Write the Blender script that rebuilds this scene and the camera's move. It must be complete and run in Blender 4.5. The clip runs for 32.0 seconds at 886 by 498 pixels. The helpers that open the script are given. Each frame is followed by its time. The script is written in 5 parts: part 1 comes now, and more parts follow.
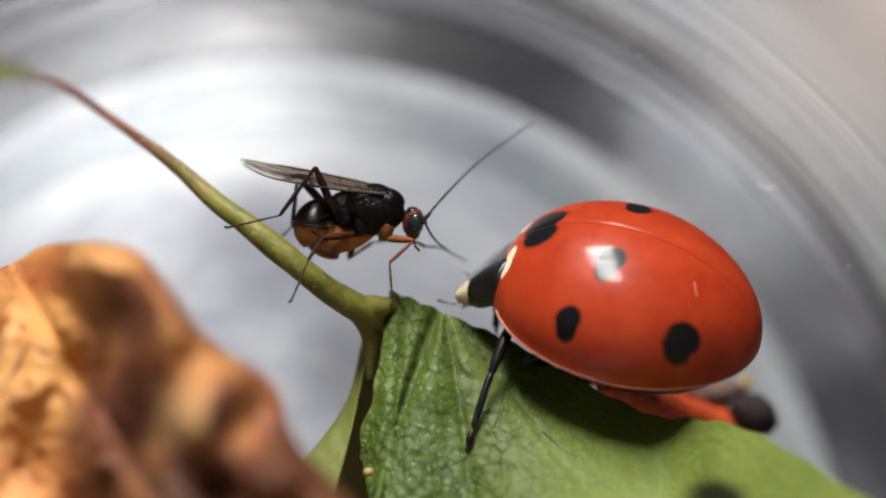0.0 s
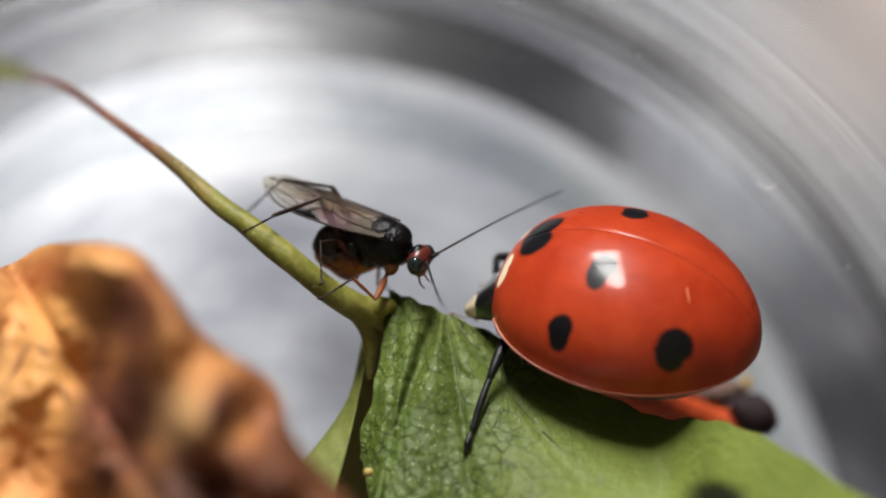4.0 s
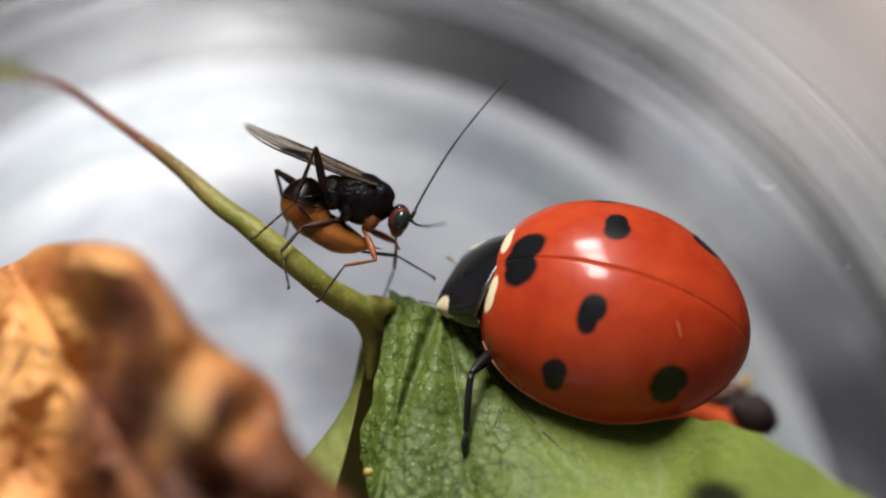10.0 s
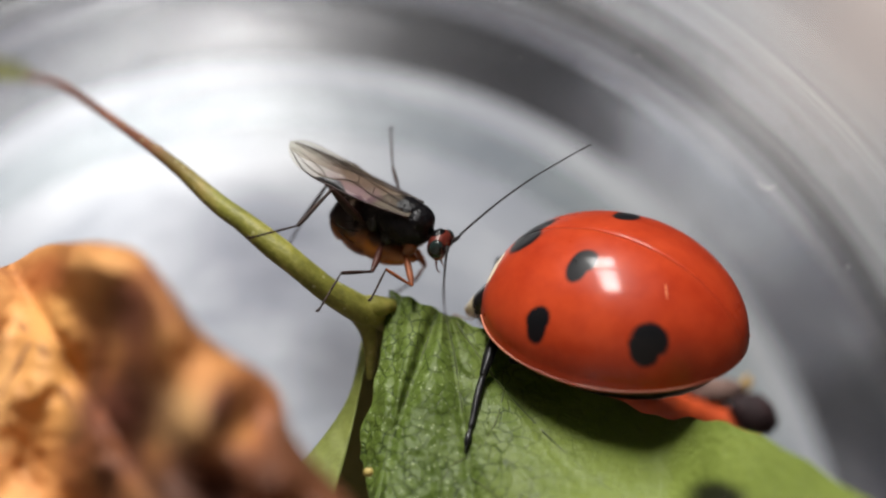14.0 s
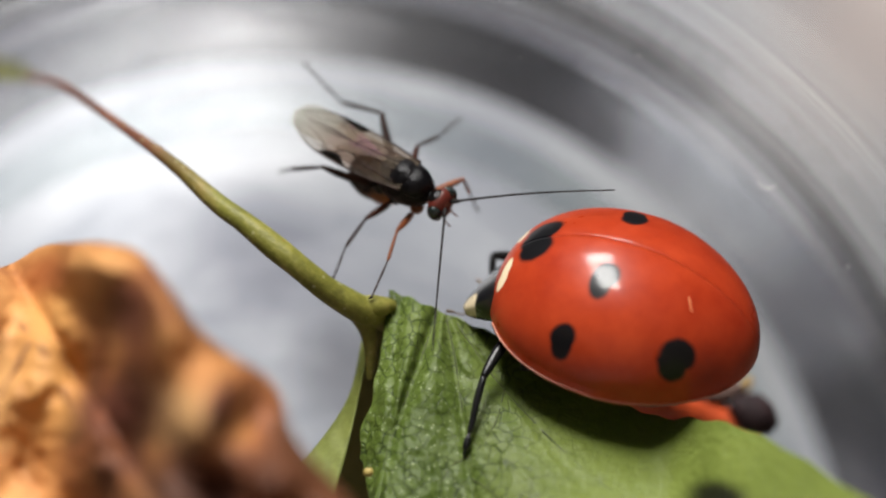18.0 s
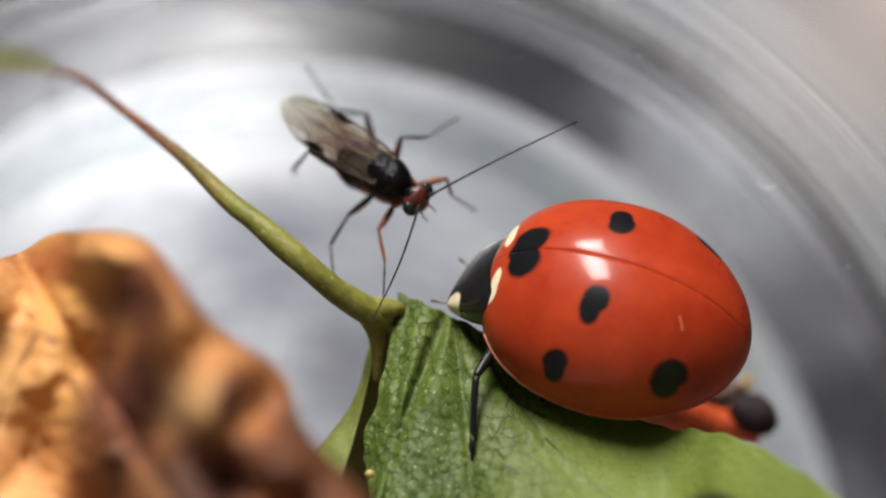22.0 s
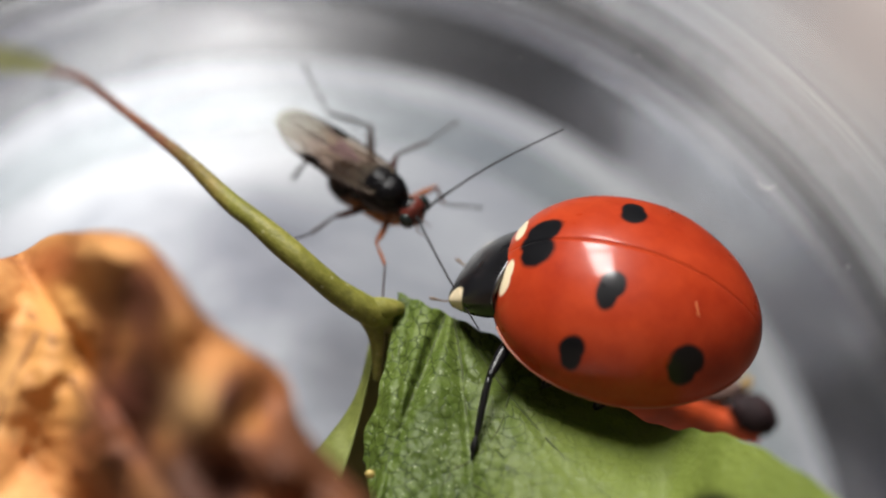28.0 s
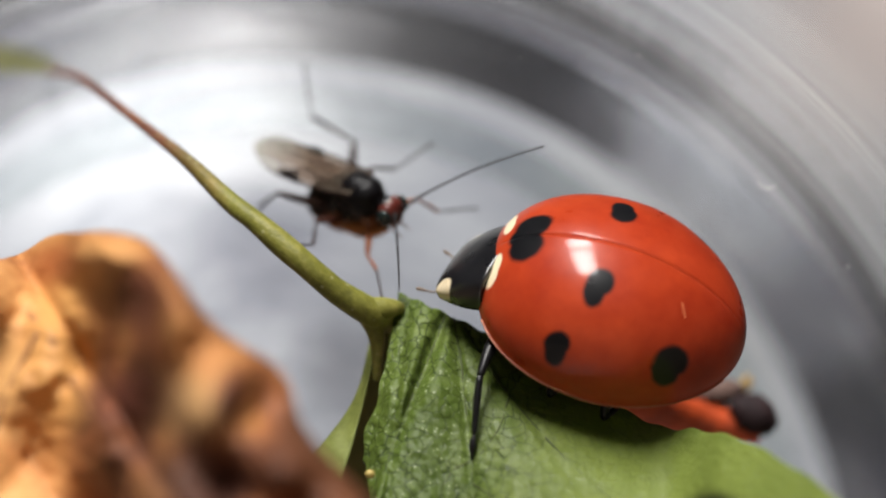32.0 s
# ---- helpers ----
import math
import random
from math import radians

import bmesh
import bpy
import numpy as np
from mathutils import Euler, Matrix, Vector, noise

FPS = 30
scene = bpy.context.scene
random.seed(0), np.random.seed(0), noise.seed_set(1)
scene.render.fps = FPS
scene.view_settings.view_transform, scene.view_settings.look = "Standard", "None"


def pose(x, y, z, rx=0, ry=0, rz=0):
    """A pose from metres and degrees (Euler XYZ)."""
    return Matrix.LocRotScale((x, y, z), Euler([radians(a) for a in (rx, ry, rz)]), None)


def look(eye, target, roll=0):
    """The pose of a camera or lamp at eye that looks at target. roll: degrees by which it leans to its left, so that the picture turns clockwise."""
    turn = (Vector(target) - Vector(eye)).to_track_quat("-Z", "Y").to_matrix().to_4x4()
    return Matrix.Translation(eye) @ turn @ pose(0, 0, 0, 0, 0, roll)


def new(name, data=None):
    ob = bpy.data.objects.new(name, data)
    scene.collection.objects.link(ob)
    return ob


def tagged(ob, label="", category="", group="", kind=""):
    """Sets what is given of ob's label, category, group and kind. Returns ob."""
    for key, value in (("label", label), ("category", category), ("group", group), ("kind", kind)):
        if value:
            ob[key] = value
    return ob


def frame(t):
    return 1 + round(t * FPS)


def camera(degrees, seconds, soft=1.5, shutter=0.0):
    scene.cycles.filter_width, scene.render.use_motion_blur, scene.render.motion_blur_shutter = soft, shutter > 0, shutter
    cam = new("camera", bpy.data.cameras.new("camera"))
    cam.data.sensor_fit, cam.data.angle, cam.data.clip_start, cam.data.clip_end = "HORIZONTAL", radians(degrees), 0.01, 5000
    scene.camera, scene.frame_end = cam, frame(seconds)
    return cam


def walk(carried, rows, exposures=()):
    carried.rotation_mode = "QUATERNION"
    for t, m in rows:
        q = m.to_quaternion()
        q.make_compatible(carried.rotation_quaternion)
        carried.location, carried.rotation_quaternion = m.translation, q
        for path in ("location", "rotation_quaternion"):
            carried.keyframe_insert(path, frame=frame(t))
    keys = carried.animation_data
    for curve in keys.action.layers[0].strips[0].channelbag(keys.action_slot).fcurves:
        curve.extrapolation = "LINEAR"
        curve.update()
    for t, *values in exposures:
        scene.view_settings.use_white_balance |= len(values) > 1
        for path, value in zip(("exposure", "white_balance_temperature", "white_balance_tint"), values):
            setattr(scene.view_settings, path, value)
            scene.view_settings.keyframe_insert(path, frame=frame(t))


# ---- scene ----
# A parasitoid wasp and a seven-spot beetle on a sprig inside a glass jar that lies on a table.
# Sizes are given in millimetres and turned into metres by MM.  x: along the table, y: away from the camera, z: up.
MM = 0.001

# ---- camera: a macro lens on a stand ----
EYE = (0.0, -93.24 * MM, 0.0)
cam = camera(12.0, 32.0, soft=2.1)
cam.data.dof.use_dof = True
cam.data.dof.focus_distance = 92.9 * MM
cam.data.dof.aperture_fstop = 35.0
walk(cam, [(0.0, look(EYE, (0, 0, 0))), (32.0, look(EYE, (0, 0, 0)))], [(0.0, 0.0), (32.0, 0.0)])

# ---- light: a roof window over the table, a glowing backdrop behind the jar ----
world = bpy.data.worlds.new("world")
scene.world = world
world.use_nodes = True
wn = world.node_tree.nodes
sky = wn.new("ShaderNodeTexSky")
sky.sky_type, sky.sun_disc = "NISHITA", False
sky.sun_elevation, sky.sun_rotation = radians(35), radians(200)
world.node_tree.links.new(sky.outputs[0], wn["Background"].inputs[0])
wn["Background"].inputs[1].default_value = 0.1

WIN = (-0.24, -0.86, 1.75)      # a roof window over the table
lamp = new("window_light", bpy.data.lights.new("window_light", "AREA"))
lamp.data.shape, lamp.data.size, lamp.data.size_y = "RECTANGLE", 0.40, 1.40
lamp.data.energy, lamp.data.color = 110.0, (1.0, 0.985, 0.96)
lamp.matrix_basis = pose(WIN[0], WIN[1], WIN[2] + 0.06)


# ---- material helpers ----
def nodes_of(name):
    m = bpy.data.materials.new(name)
    m.use_nodes = True
    nt = m.node_tree
    return m, nt.nodes, nt.links, nt.nodes["Principled BSDF"]


def setv(node, **kw):
    for key, value in kw.items():
        node.inputs[key.replace("_", " ")].default_value = value


def ramp(ns, stops, mode="LINEAR"):
    r = ns.new("ShaderNodeValToRGB")
    r.color_ramp.interpolation = mode
    els = r.color_ramp.elements
    while len(els) < len(stops):
        els.new(0.5)
    for e, (p, c) in zip(els, stops):
        e.position, e.color = p, (*c, 1)
    return r


def noise_tex(ns, ls, scale, detail=4.0, rough=0.55, coord=None, distort=0.0):
    n = ns.new("ShaderNodeTexNoise")
    setv(n, Scale=scale, Detail=detail, Roughness=rough, Distortion=distort)
    if coord is not None:
        ls.new(coord, n.inputs["Vector"])
    return n


def coords(ns, kind="Object"):
    return ns.new("ShaderNodeTexCoord").outputs[kind]


def math_node(ns, ls, op, a, b=None):
    n = ns.new("ShaderNodeMath")
    n.operation = op
    for i, v in enumerate((a, b)):
        if v is None:
            continue
        if isinstance(v, (int, float)):
            n.inputs[i].default_value = v
        else:
            ls.new(v, n.inputs[i])
    return n.outputs[0]


def mix_rgb(ns, ls, fac, a, b, mode="MIX"):
    n = ns.new("ShaderNodeMix")
    n.data_type, n.blend_type = "RGBA", mode
    ins = {0: n.inputs[0], 1: n.inputs[6], 2: n.inputs[7]}
    for i, v in ((0, fac), (1, a), (2, b)):
        if isinstance(v, (int, float)):
            ins[i].default_value = v
        elif isinstance(v, tuple):
            ins[i].default_value = (*v, 1)
        else:
            ls.new(v, ins[i])
    return n.outputs[2]


def bump(ns, ls, height, bsdf, strength=0.3, distance=0.00002):
    b = ns.new("ShaderNodeBump")
    setv(b, Strength=strength, Distance=distance)
    ls.new(height, b.inputs["Height"])
    ls.new(b.outputs[0], bsdf.inputs["Normal"])
    return b


def mottled(name, dark, light, scale, rough=0.5, bump_by=0.3, bump_mm=0.02, spec=0.5, fine=6.0, coat=0.0):
    """A surface with colour varied at two scales and fine relief."""
    m, ns, ls, b = nodes_of(name)
    co = coords(ns)
    n1 = noise_tex(ns, ls, scale, 5, 0.6, co)
    n2 = noise_tex(ns, ls, scale * fine, 3, 0.6, co)
    mid = mix_rgb(ns, ls, 0.35, n1.outputs[0], n2.outputs[0])
    r = ramp(ns, [(0.3, dark), (0.7, light)])
    ls.new(mid, r.inputs[0])
    ls.new(r.outputs[0], b.inputs["Base Color"])
    setv(b, Roughness=rough, Specular_IOR_Level=spec, Coat_Weight=coat, Coat_Roughness=0.1)
    bump(ns, ls, n2.outputs[0], b, bump_by, bump_mm * MM)
    return m


# ---- mesh helpers ----
def link(name, bm, mat, parent=None, label="", smooth=True):
    me = bpy.data.meshes.new(name)
    bmesh.ops.recalc_face_normals(bm, faces=bm.faces)
    bm.to_mesh(me)
    bm.free()
    if smooth:
        me.polygons.foreach_set("use_smooth", [True] * len(me.polygons))
    for mt in (mat if isinstance(mat, (list, tuple)) else [mat]):
        me.materials.append(mt)
    ob = new(name, me)
    if parent is not None:
        ob.parent = parent
    if label:
        ob["label"] = label
    return ob


def part(name, bm, mat, parent, label="", smooth=True):
    return link(name, bm, mat, parent, label, smooth)


def spline(pts, n):
    """n + 1 points along a Catmull-Rom curve through pts (tuples of any width)."""
    p = [np.array(q, float) for q in pts]
    p = [2 * p[0] - p[1]] + p + [2 * p[-1] - p[-2]]
    out = []
    for i in range(n + 1):
        s = i / n * (len(p) - 3)
        k = min(int(s), len(p) - 4)
        f = s - k
        a, b, c, d = p[k:k + 4]
        out.append(0.5 * (2 * b + (c - a) * f + (2 * a - 5 * b + 4 * c - d) * f * f + (3 * b - 3 * c + d - a) * f ** 3))
    return out


def tube(pts, seg=10, n=None, bm=None, flat=1.0, knob=0.0):
    """A tapered tube through (x, y, z, radius) points in millimetres, with closed ends. flat squashes it; knob roughens it."""
    bm = bm or bmesh.new()
    path = spline(pts, n or 8 * (len(pts) - 1))
    rings = []
    side = None
    for i, p in enumerate(path):
        q = path[min(i + 1, len(path) - 1)][:3] - path[max(i - 1, 0)][:3]
        d = Vector(q).normalized()
        if side is None:
            side = d.orthogonal().normalized()
        side = (side - d * side.dot(d)).normalized()
        up = d.cross(side)
        ring = []
        for k in range(seg):
            a = 2 * math.pi * k / seg
            r = max(p[3], 0.002)
            if knob:
                r *= 1 + knob * noise.noise(Vector((p[0] * 3 + math.cos(a), p[1] * 3 + math.sin(a), p[2] * 3)))
            v = Vector(p[:3]) + (side * math.cos(a) + up * math.sin(a) * flat) * r
            ring.append(bm.verts.new(v * MM))
        rings.append(ring)
    for a, b in zip(rings, rings[1:]):
        for k in range(seg):
            bm.faces.new((a[k], a[(k + 1) % seg], b[(k + 1) % seg], b[k]))
    bm.faces.new(rings[0])
    bm.faces.new(rings[-1])
    return bm


def ball(c, r, bm=None, u=24, v=14, shape=None):
    """An ellipsoid at c with radii r in millimetres; shape may move each unit-sphere point first."""
    bm = bm or bmesh.new()
    made = bmesh.ops.create_uvsphere(bm, u_segments=u, v_segments=v, radius=1)["verts"]
    for w in made:
        p = w.co.copy()
        if shape:
            p = Vector(shape(p))
        w.co = Vector((c[0] + p.x * r[0], c[1] + p.y * r[1], c[2] + p.z * r[2])) * MM
    return bm


def grid(fn, nu, nv, bm=None):
    """A sheet of quads from fn(u, v) -> millimetres, u and v from 0 to 1."""
    bm = bm or bmesh.new()
    rows = [[bm.verts.new(Vector(fn(i / nu, j / nv)) * MM) for j in range(nv + 1)] for i in range(nu + 1)]
    for i in range(nu):
        for j in range(nv):
            bm.faces.new((rows[i][j], rows[i + 1][j], rows[i + 1][j + 1], rows[i][j + 1]))
    return bm


def thick_grid(fn, nu, nv, thick, way):
    """A sheet with real thickness along the direction way (millimetres)."""
    bm = bmesh.new()
    way = Vector(way).normalized() * thick
    top = [[Vector(fn(i / nu, j / nv)) for j in range(nv + 1)] for i in range(nu + 1)]
    vt = [[bm.verts.new(p * MM) for p in row] for row in top]
    vb = [[bm.verts.new((p + way) * MM) for p in row] for row in top]
    for i in range(nu):
        for j in range(nv):
            bm.faces.new((vt[i][j], vt[i + 1][j], vt[i + 1][j + 1], vt[i][j + 1]))
            bm.faces.new((vb[i][j + 1], vb[i + 1][j + 1], vb[i + 1][j], vb[i][j]))
    for i in range(nu):
        for j in (0, nv):
            bm.faces.new((vt[i][j], vb[i][j], vb[i + 1][j], vt[i + 1][j]))
    for j in range(nv):
        for i in (0, nu):
            bm.faces.new((vt[i][j], vt[i][j + 1], vb[i][j + 1], vb[i][j]))
    return bm


def lathe(profile, seg=160, centre=(0, 0)):
    """A ring turned about an axis along y: closed profile of (radius, y) in millimetres."""
    bm = bmesh.new()
    rings = []
    for k in range(seg):
        a = 2 * math.pi * k / seg
        rings.append([bm.verts.new(Vector((centre[0] + r * math.cos(a), y, centre[1] + r * math.sin(a))) * MM) for r, y in profile])
    n = len(profile)
    for k in range(seg):
        a, b = rings[k], rings[(k + 1) % seg]
        for i in range(n):
            bm.faces.new((a[i], a[(i + 1) % n], b[(i + 1) % n], b[i]))
    return bm


def box(lo, hi, bm=None):
    """A box between two corners in metres."""
    bm = bm or bmesh.new()
    made = bmesh.ops.create_cube(bm, size=1)["verts"]
    for w in made:
        w.co = Vector([lo[i] + (hi[i] - lo[i]) * (w.co[i] + 0.5) for i in range(3)])
    return bm


def empty(name):
    ob = new(name)
    ob.empty_display_size = 0.002
    return ob


def smoothstep(a, b, x):
    t = min(1.0, max(0.0, (x - a) / (b - a)))
    return t * t * (3 - 2 * t)


# ---- materials ----
WALL = mottled("wall_paint", (0.075, 0.072, 0.07), (0.105, 0.102, 0.10), 3, 0.9, 0.1, 1.0)
FLOOR = mottled("floor_wood", (0.10, 0.065, 0.04), (0.18, 0.12, 0.08), 6, 0.6, 0.2, 1.0)
TABLE = mottled("table_wood", (0.07, 0.045, 0.03), (0.13, 0.085, 0.06), 40, 0.5, 0.3, 0.2)
FRAME = mottled("window_paint", (0.7, 0.7, 0.68), (0.8, 0.8, 0.78), 20, 0.5, 0.1, 0.2)


# backdrop: a glowing sheet far out of focus behind the jar; soft paler and darker patches are painted into its glow
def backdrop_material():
    m, ns, ls, b = nodes_of("glow_behind_the_jar")
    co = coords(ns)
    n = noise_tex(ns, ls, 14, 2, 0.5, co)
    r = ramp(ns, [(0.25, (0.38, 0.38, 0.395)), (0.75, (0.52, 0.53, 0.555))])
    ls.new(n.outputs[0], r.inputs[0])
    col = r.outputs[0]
    for (x, z, rad), c in GLOW_PATCHES:
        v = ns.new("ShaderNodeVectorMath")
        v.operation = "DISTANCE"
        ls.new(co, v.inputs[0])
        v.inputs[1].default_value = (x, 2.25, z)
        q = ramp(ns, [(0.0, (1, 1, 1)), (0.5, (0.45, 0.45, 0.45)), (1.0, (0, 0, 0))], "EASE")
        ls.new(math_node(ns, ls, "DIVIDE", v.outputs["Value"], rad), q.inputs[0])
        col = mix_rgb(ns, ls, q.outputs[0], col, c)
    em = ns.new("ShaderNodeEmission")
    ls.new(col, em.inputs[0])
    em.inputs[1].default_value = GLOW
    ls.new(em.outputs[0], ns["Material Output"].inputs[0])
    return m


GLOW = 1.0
# Bright zones, dim zones and the glass's bright streaks, painted into the glow.
GLOW_PATCHES = [((-0.20, 0.045, 0.15), (1.20, 1.21, 1.25)), ((-0.175, 0.055, 0.06), (1.75, 1.76, 1.80)), ((-0.05, -0.05, 0.075), (0.36, 0.36, 0.38)), ((-0.112, -0.006, 0.055), (0.38, 0.38, 0.41)), ((-0.012, -0.004, 0.035), (0.80, 0.80, 0.84)), ((-0.115, -0.045, 0.055), (1.15, 1.15, 1.19)), ((0.03, 0.02, 0.05), (0.60, 0.61, 0.64)),
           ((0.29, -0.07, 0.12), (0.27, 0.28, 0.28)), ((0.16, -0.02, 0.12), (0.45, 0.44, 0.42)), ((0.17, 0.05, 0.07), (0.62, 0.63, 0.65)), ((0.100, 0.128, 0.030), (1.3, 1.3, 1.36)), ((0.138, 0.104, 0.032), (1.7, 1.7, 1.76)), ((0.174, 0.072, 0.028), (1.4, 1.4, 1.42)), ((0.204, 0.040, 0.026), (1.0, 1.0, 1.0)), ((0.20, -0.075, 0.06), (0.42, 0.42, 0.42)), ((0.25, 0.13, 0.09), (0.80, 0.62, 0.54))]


def clear_glass(name, tint, tint2, gloss=0.1, rough=0.1, around=2.0, across=400.0, along=0.0, lo=0.35, hi=0.62, arcs=(), dim_spots=()):
    """Moulded glass: light goes through with a tint that varies in rings about the jar's axis, which paints its streaks
    of light; part of it is mirrored.
    """
    m, ns, ls, b = nodes_of(name)
    out = ns["Material Output"]
    sep = ns.new("ShaderNodeSeparateXYZ")
    ls.new(coords(ns), sep.inputs[0])
    dx = math_node(ns, ls, "SUBTRACT", sep.outputs[0], JAR_X * MM)
    dz = math_node(ns, ls, "SUBTRACT", sep.outputs[2], JAR_C * MM)
    ang = math_node(ns, ls, "ARCTAN2", dx, dz)
    rad = math_node(ns, ls, "SQRT", math_node(ns, ls, "ADD", math_node(ns, ls, "MULTIPLY", dx, dx), math_node(ns, ls, "MULTIPLY", dz, dz)))
    cb = ns.new("ShaderNodeCombineXYZ")
    ls.new(math_node(ns, ls, "MULTIPLY", ang, around), cb.inputs[0])
    ls.new(math_node(ns, ls, "MULTIPLY", rad, across), cb.inputs[1])
    ls.new(math_node(ns, ls, "MULTIPLY", sep.outputs[1], along), cb.inputs[2])
    n = noise_tex(ns, ls, 1.0, 4, 0.6, cb.outputs[0], 0.2)
    r = ramp(ns, [(lo, tint2), (hi, tint)])
    ls.new(n.outputs[0], r.inputs[0])
    tr = ns.new("ShaderNodeBsdfTransparent")
    tint_out = r.outputs[0]
    if arcs:     # dark bands showing in the glass are painted into its tint along arcs
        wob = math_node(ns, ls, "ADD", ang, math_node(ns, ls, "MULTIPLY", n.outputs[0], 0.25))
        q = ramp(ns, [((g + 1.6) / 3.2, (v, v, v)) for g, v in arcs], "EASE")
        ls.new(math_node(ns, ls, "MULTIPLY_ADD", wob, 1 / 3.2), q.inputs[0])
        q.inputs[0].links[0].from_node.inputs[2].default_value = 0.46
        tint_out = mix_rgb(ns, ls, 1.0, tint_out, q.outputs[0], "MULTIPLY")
    for x, z, size, t in dim_spots:     # uneven brightness behind the glass, painted as dim spots in its tint (millimetres)
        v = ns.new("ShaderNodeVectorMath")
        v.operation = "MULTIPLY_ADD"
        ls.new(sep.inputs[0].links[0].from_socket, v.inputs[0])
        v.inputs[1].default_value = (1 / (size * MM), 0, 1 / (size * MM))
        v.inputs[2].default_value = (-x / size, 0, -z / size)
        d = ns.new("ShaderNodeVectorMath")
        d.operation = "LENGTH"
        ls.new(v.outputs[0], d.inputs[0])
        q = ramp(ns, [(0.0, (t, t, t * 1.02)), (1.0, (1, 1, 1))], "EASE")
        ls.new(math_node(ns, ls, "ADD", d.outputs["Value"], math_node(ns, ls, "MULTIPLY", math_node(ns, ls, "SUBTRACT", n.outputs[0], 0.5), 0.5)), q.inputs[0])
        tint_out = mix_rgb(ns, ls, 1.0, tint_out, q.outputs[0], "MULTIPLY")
    ls.new(tint_out, tr.inputs[0])
    gl = ns.new("ShaderNodeBsdfGlossy")
    setv(gl, Roughness=rough)
    bp = ns.new("ShaderNodeBump")
    setv(bp, Strength=0.4, Distance=0.0003)
    ls.new(n.outputs[0], bp.inputs["Height"])
    ls.new(bp.outputs[0], gl.inputs["Normal"])
    mx = ns.new("ShaderNodeMixShader")
    mx.inputs[0].default_value = gloss
    ls.new(tr.outputs[0], mx.inputs[1])
    ls.new(gl.outputs[0], mx.inputs[2])
    ls.new(mx.outputs[0], out.inputs[0])
    return m


# ---- the room and the table ----
def room():
    z0, z1 = -0.777, 1.75
    x0, x1, y0, y1 = -2.0, 1.8, -1.65, 1.9
    tagged(link("floor", box((x0, y0, z0 - 0.1), (x1, y1, z0)), FLOOR, smooth=False), kind="structure")
    hw, hh = 0.23, 0.74
    bm = box((x0, y0, z1), (WIN[0] - hw, y1, z1 + 0.1))
    box((WIN[0] + hw, y0, z1), (x1, y1, z1 + 0.1), bm)
    box((WIN[0] - hw, y0, z1), (WIN[0] + hw, WIN[1] - hh, z1 + 0.1), bm)
    box((WIN[0] - hw, WIN[1] + hh, z1), (WIN[0] + hw, y1, z1 + 0.1), bm)
    tagged(link("ceiling", bm, WALL, smooth=False), kind="structure")
    tagged(link("wall_west", box((x0 - 0.1, y0 - 0.1, z0), (x0, y1 + 0.1, z1)), WALL, smooth=False), kind="structure")
    tagged(link("wall_east", box((x1, y0 - 0.1, z0), (x1 + 0.1, y1 + 0.1, z1)), WALL, smooth=False), kind="structure")

    def pierced(name, ya, yb, cx, cz, hw, hh):
        bm = box((x0, ya, z0), (cx - hw, yb, z1))
        box((cx + hw, ya, z0), (x1, yb, z1), bm)
        box((cx - hw, ya, z0), (cx + hw, yb, cz - hh), bm)
        box((cx - hw, ya, cz + hh), (cx + hw, yb, z1), bm)
        tagged(link(name, bm, WALL, smooth=False), kind="structure")

    tagged(link("wall_south", box((x0, y0 - 0.1, z0), (x1, y0, z1)), WALL, smooth=False), kind="structure")
    pierced("wall_north", y1, y1 + 0.1, 0.0, 0.0, 0.55, 0.5)
    # roof window with one glazing bar
    w = tagged(empty("window_1"), "white-painted roof window with a glazing bar", "window", kind="structure")
    for a, b, c, d in [(-hw, -0.20, -hh, hh), (0.20, hw, -hh, hh), (-0.20, 0.20, -hh, -0.71), (-0.20, 0.20, 0.71, hh), (-0.20, 0.20, 0.28, 0.35)]:
        part("window_frame", box((WIN[0] + a, WIN[1] + c, z1 - 0.02), (WIN[0] + b, WIN[1] + d, z1 + 0.03)), FRAME, w, smooth=False)
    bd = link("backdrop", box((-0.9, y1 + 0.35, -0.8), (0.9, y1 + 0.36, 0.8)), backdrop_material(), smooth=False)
    tagged(bd, "glowing pale backdrop far out of focus", "backdrop", kind="structure")
    t = tagged(empty("table"), "brown wooden table under the jar", "table")
    part("tabletop", box((-0.7, -1.25, JAR_Z - 0.03), (0.7, 0.28, JAR_Z)), TABLE, t, smooth=False)
    for sx in (-0.66, 0.61):
        for sy in (-1.21, 0.19):
            part("leg", box((sx, sy, z0), (sx + 0.05, sy + 0.05, JAR_Z - 0.03)), TABLE, t, smooth=False)


JAR_X, JAR_C, JAR_R = -4.0, -9.4, 17.6
JAR_Z = (JAR_C - JAR_R) * MM


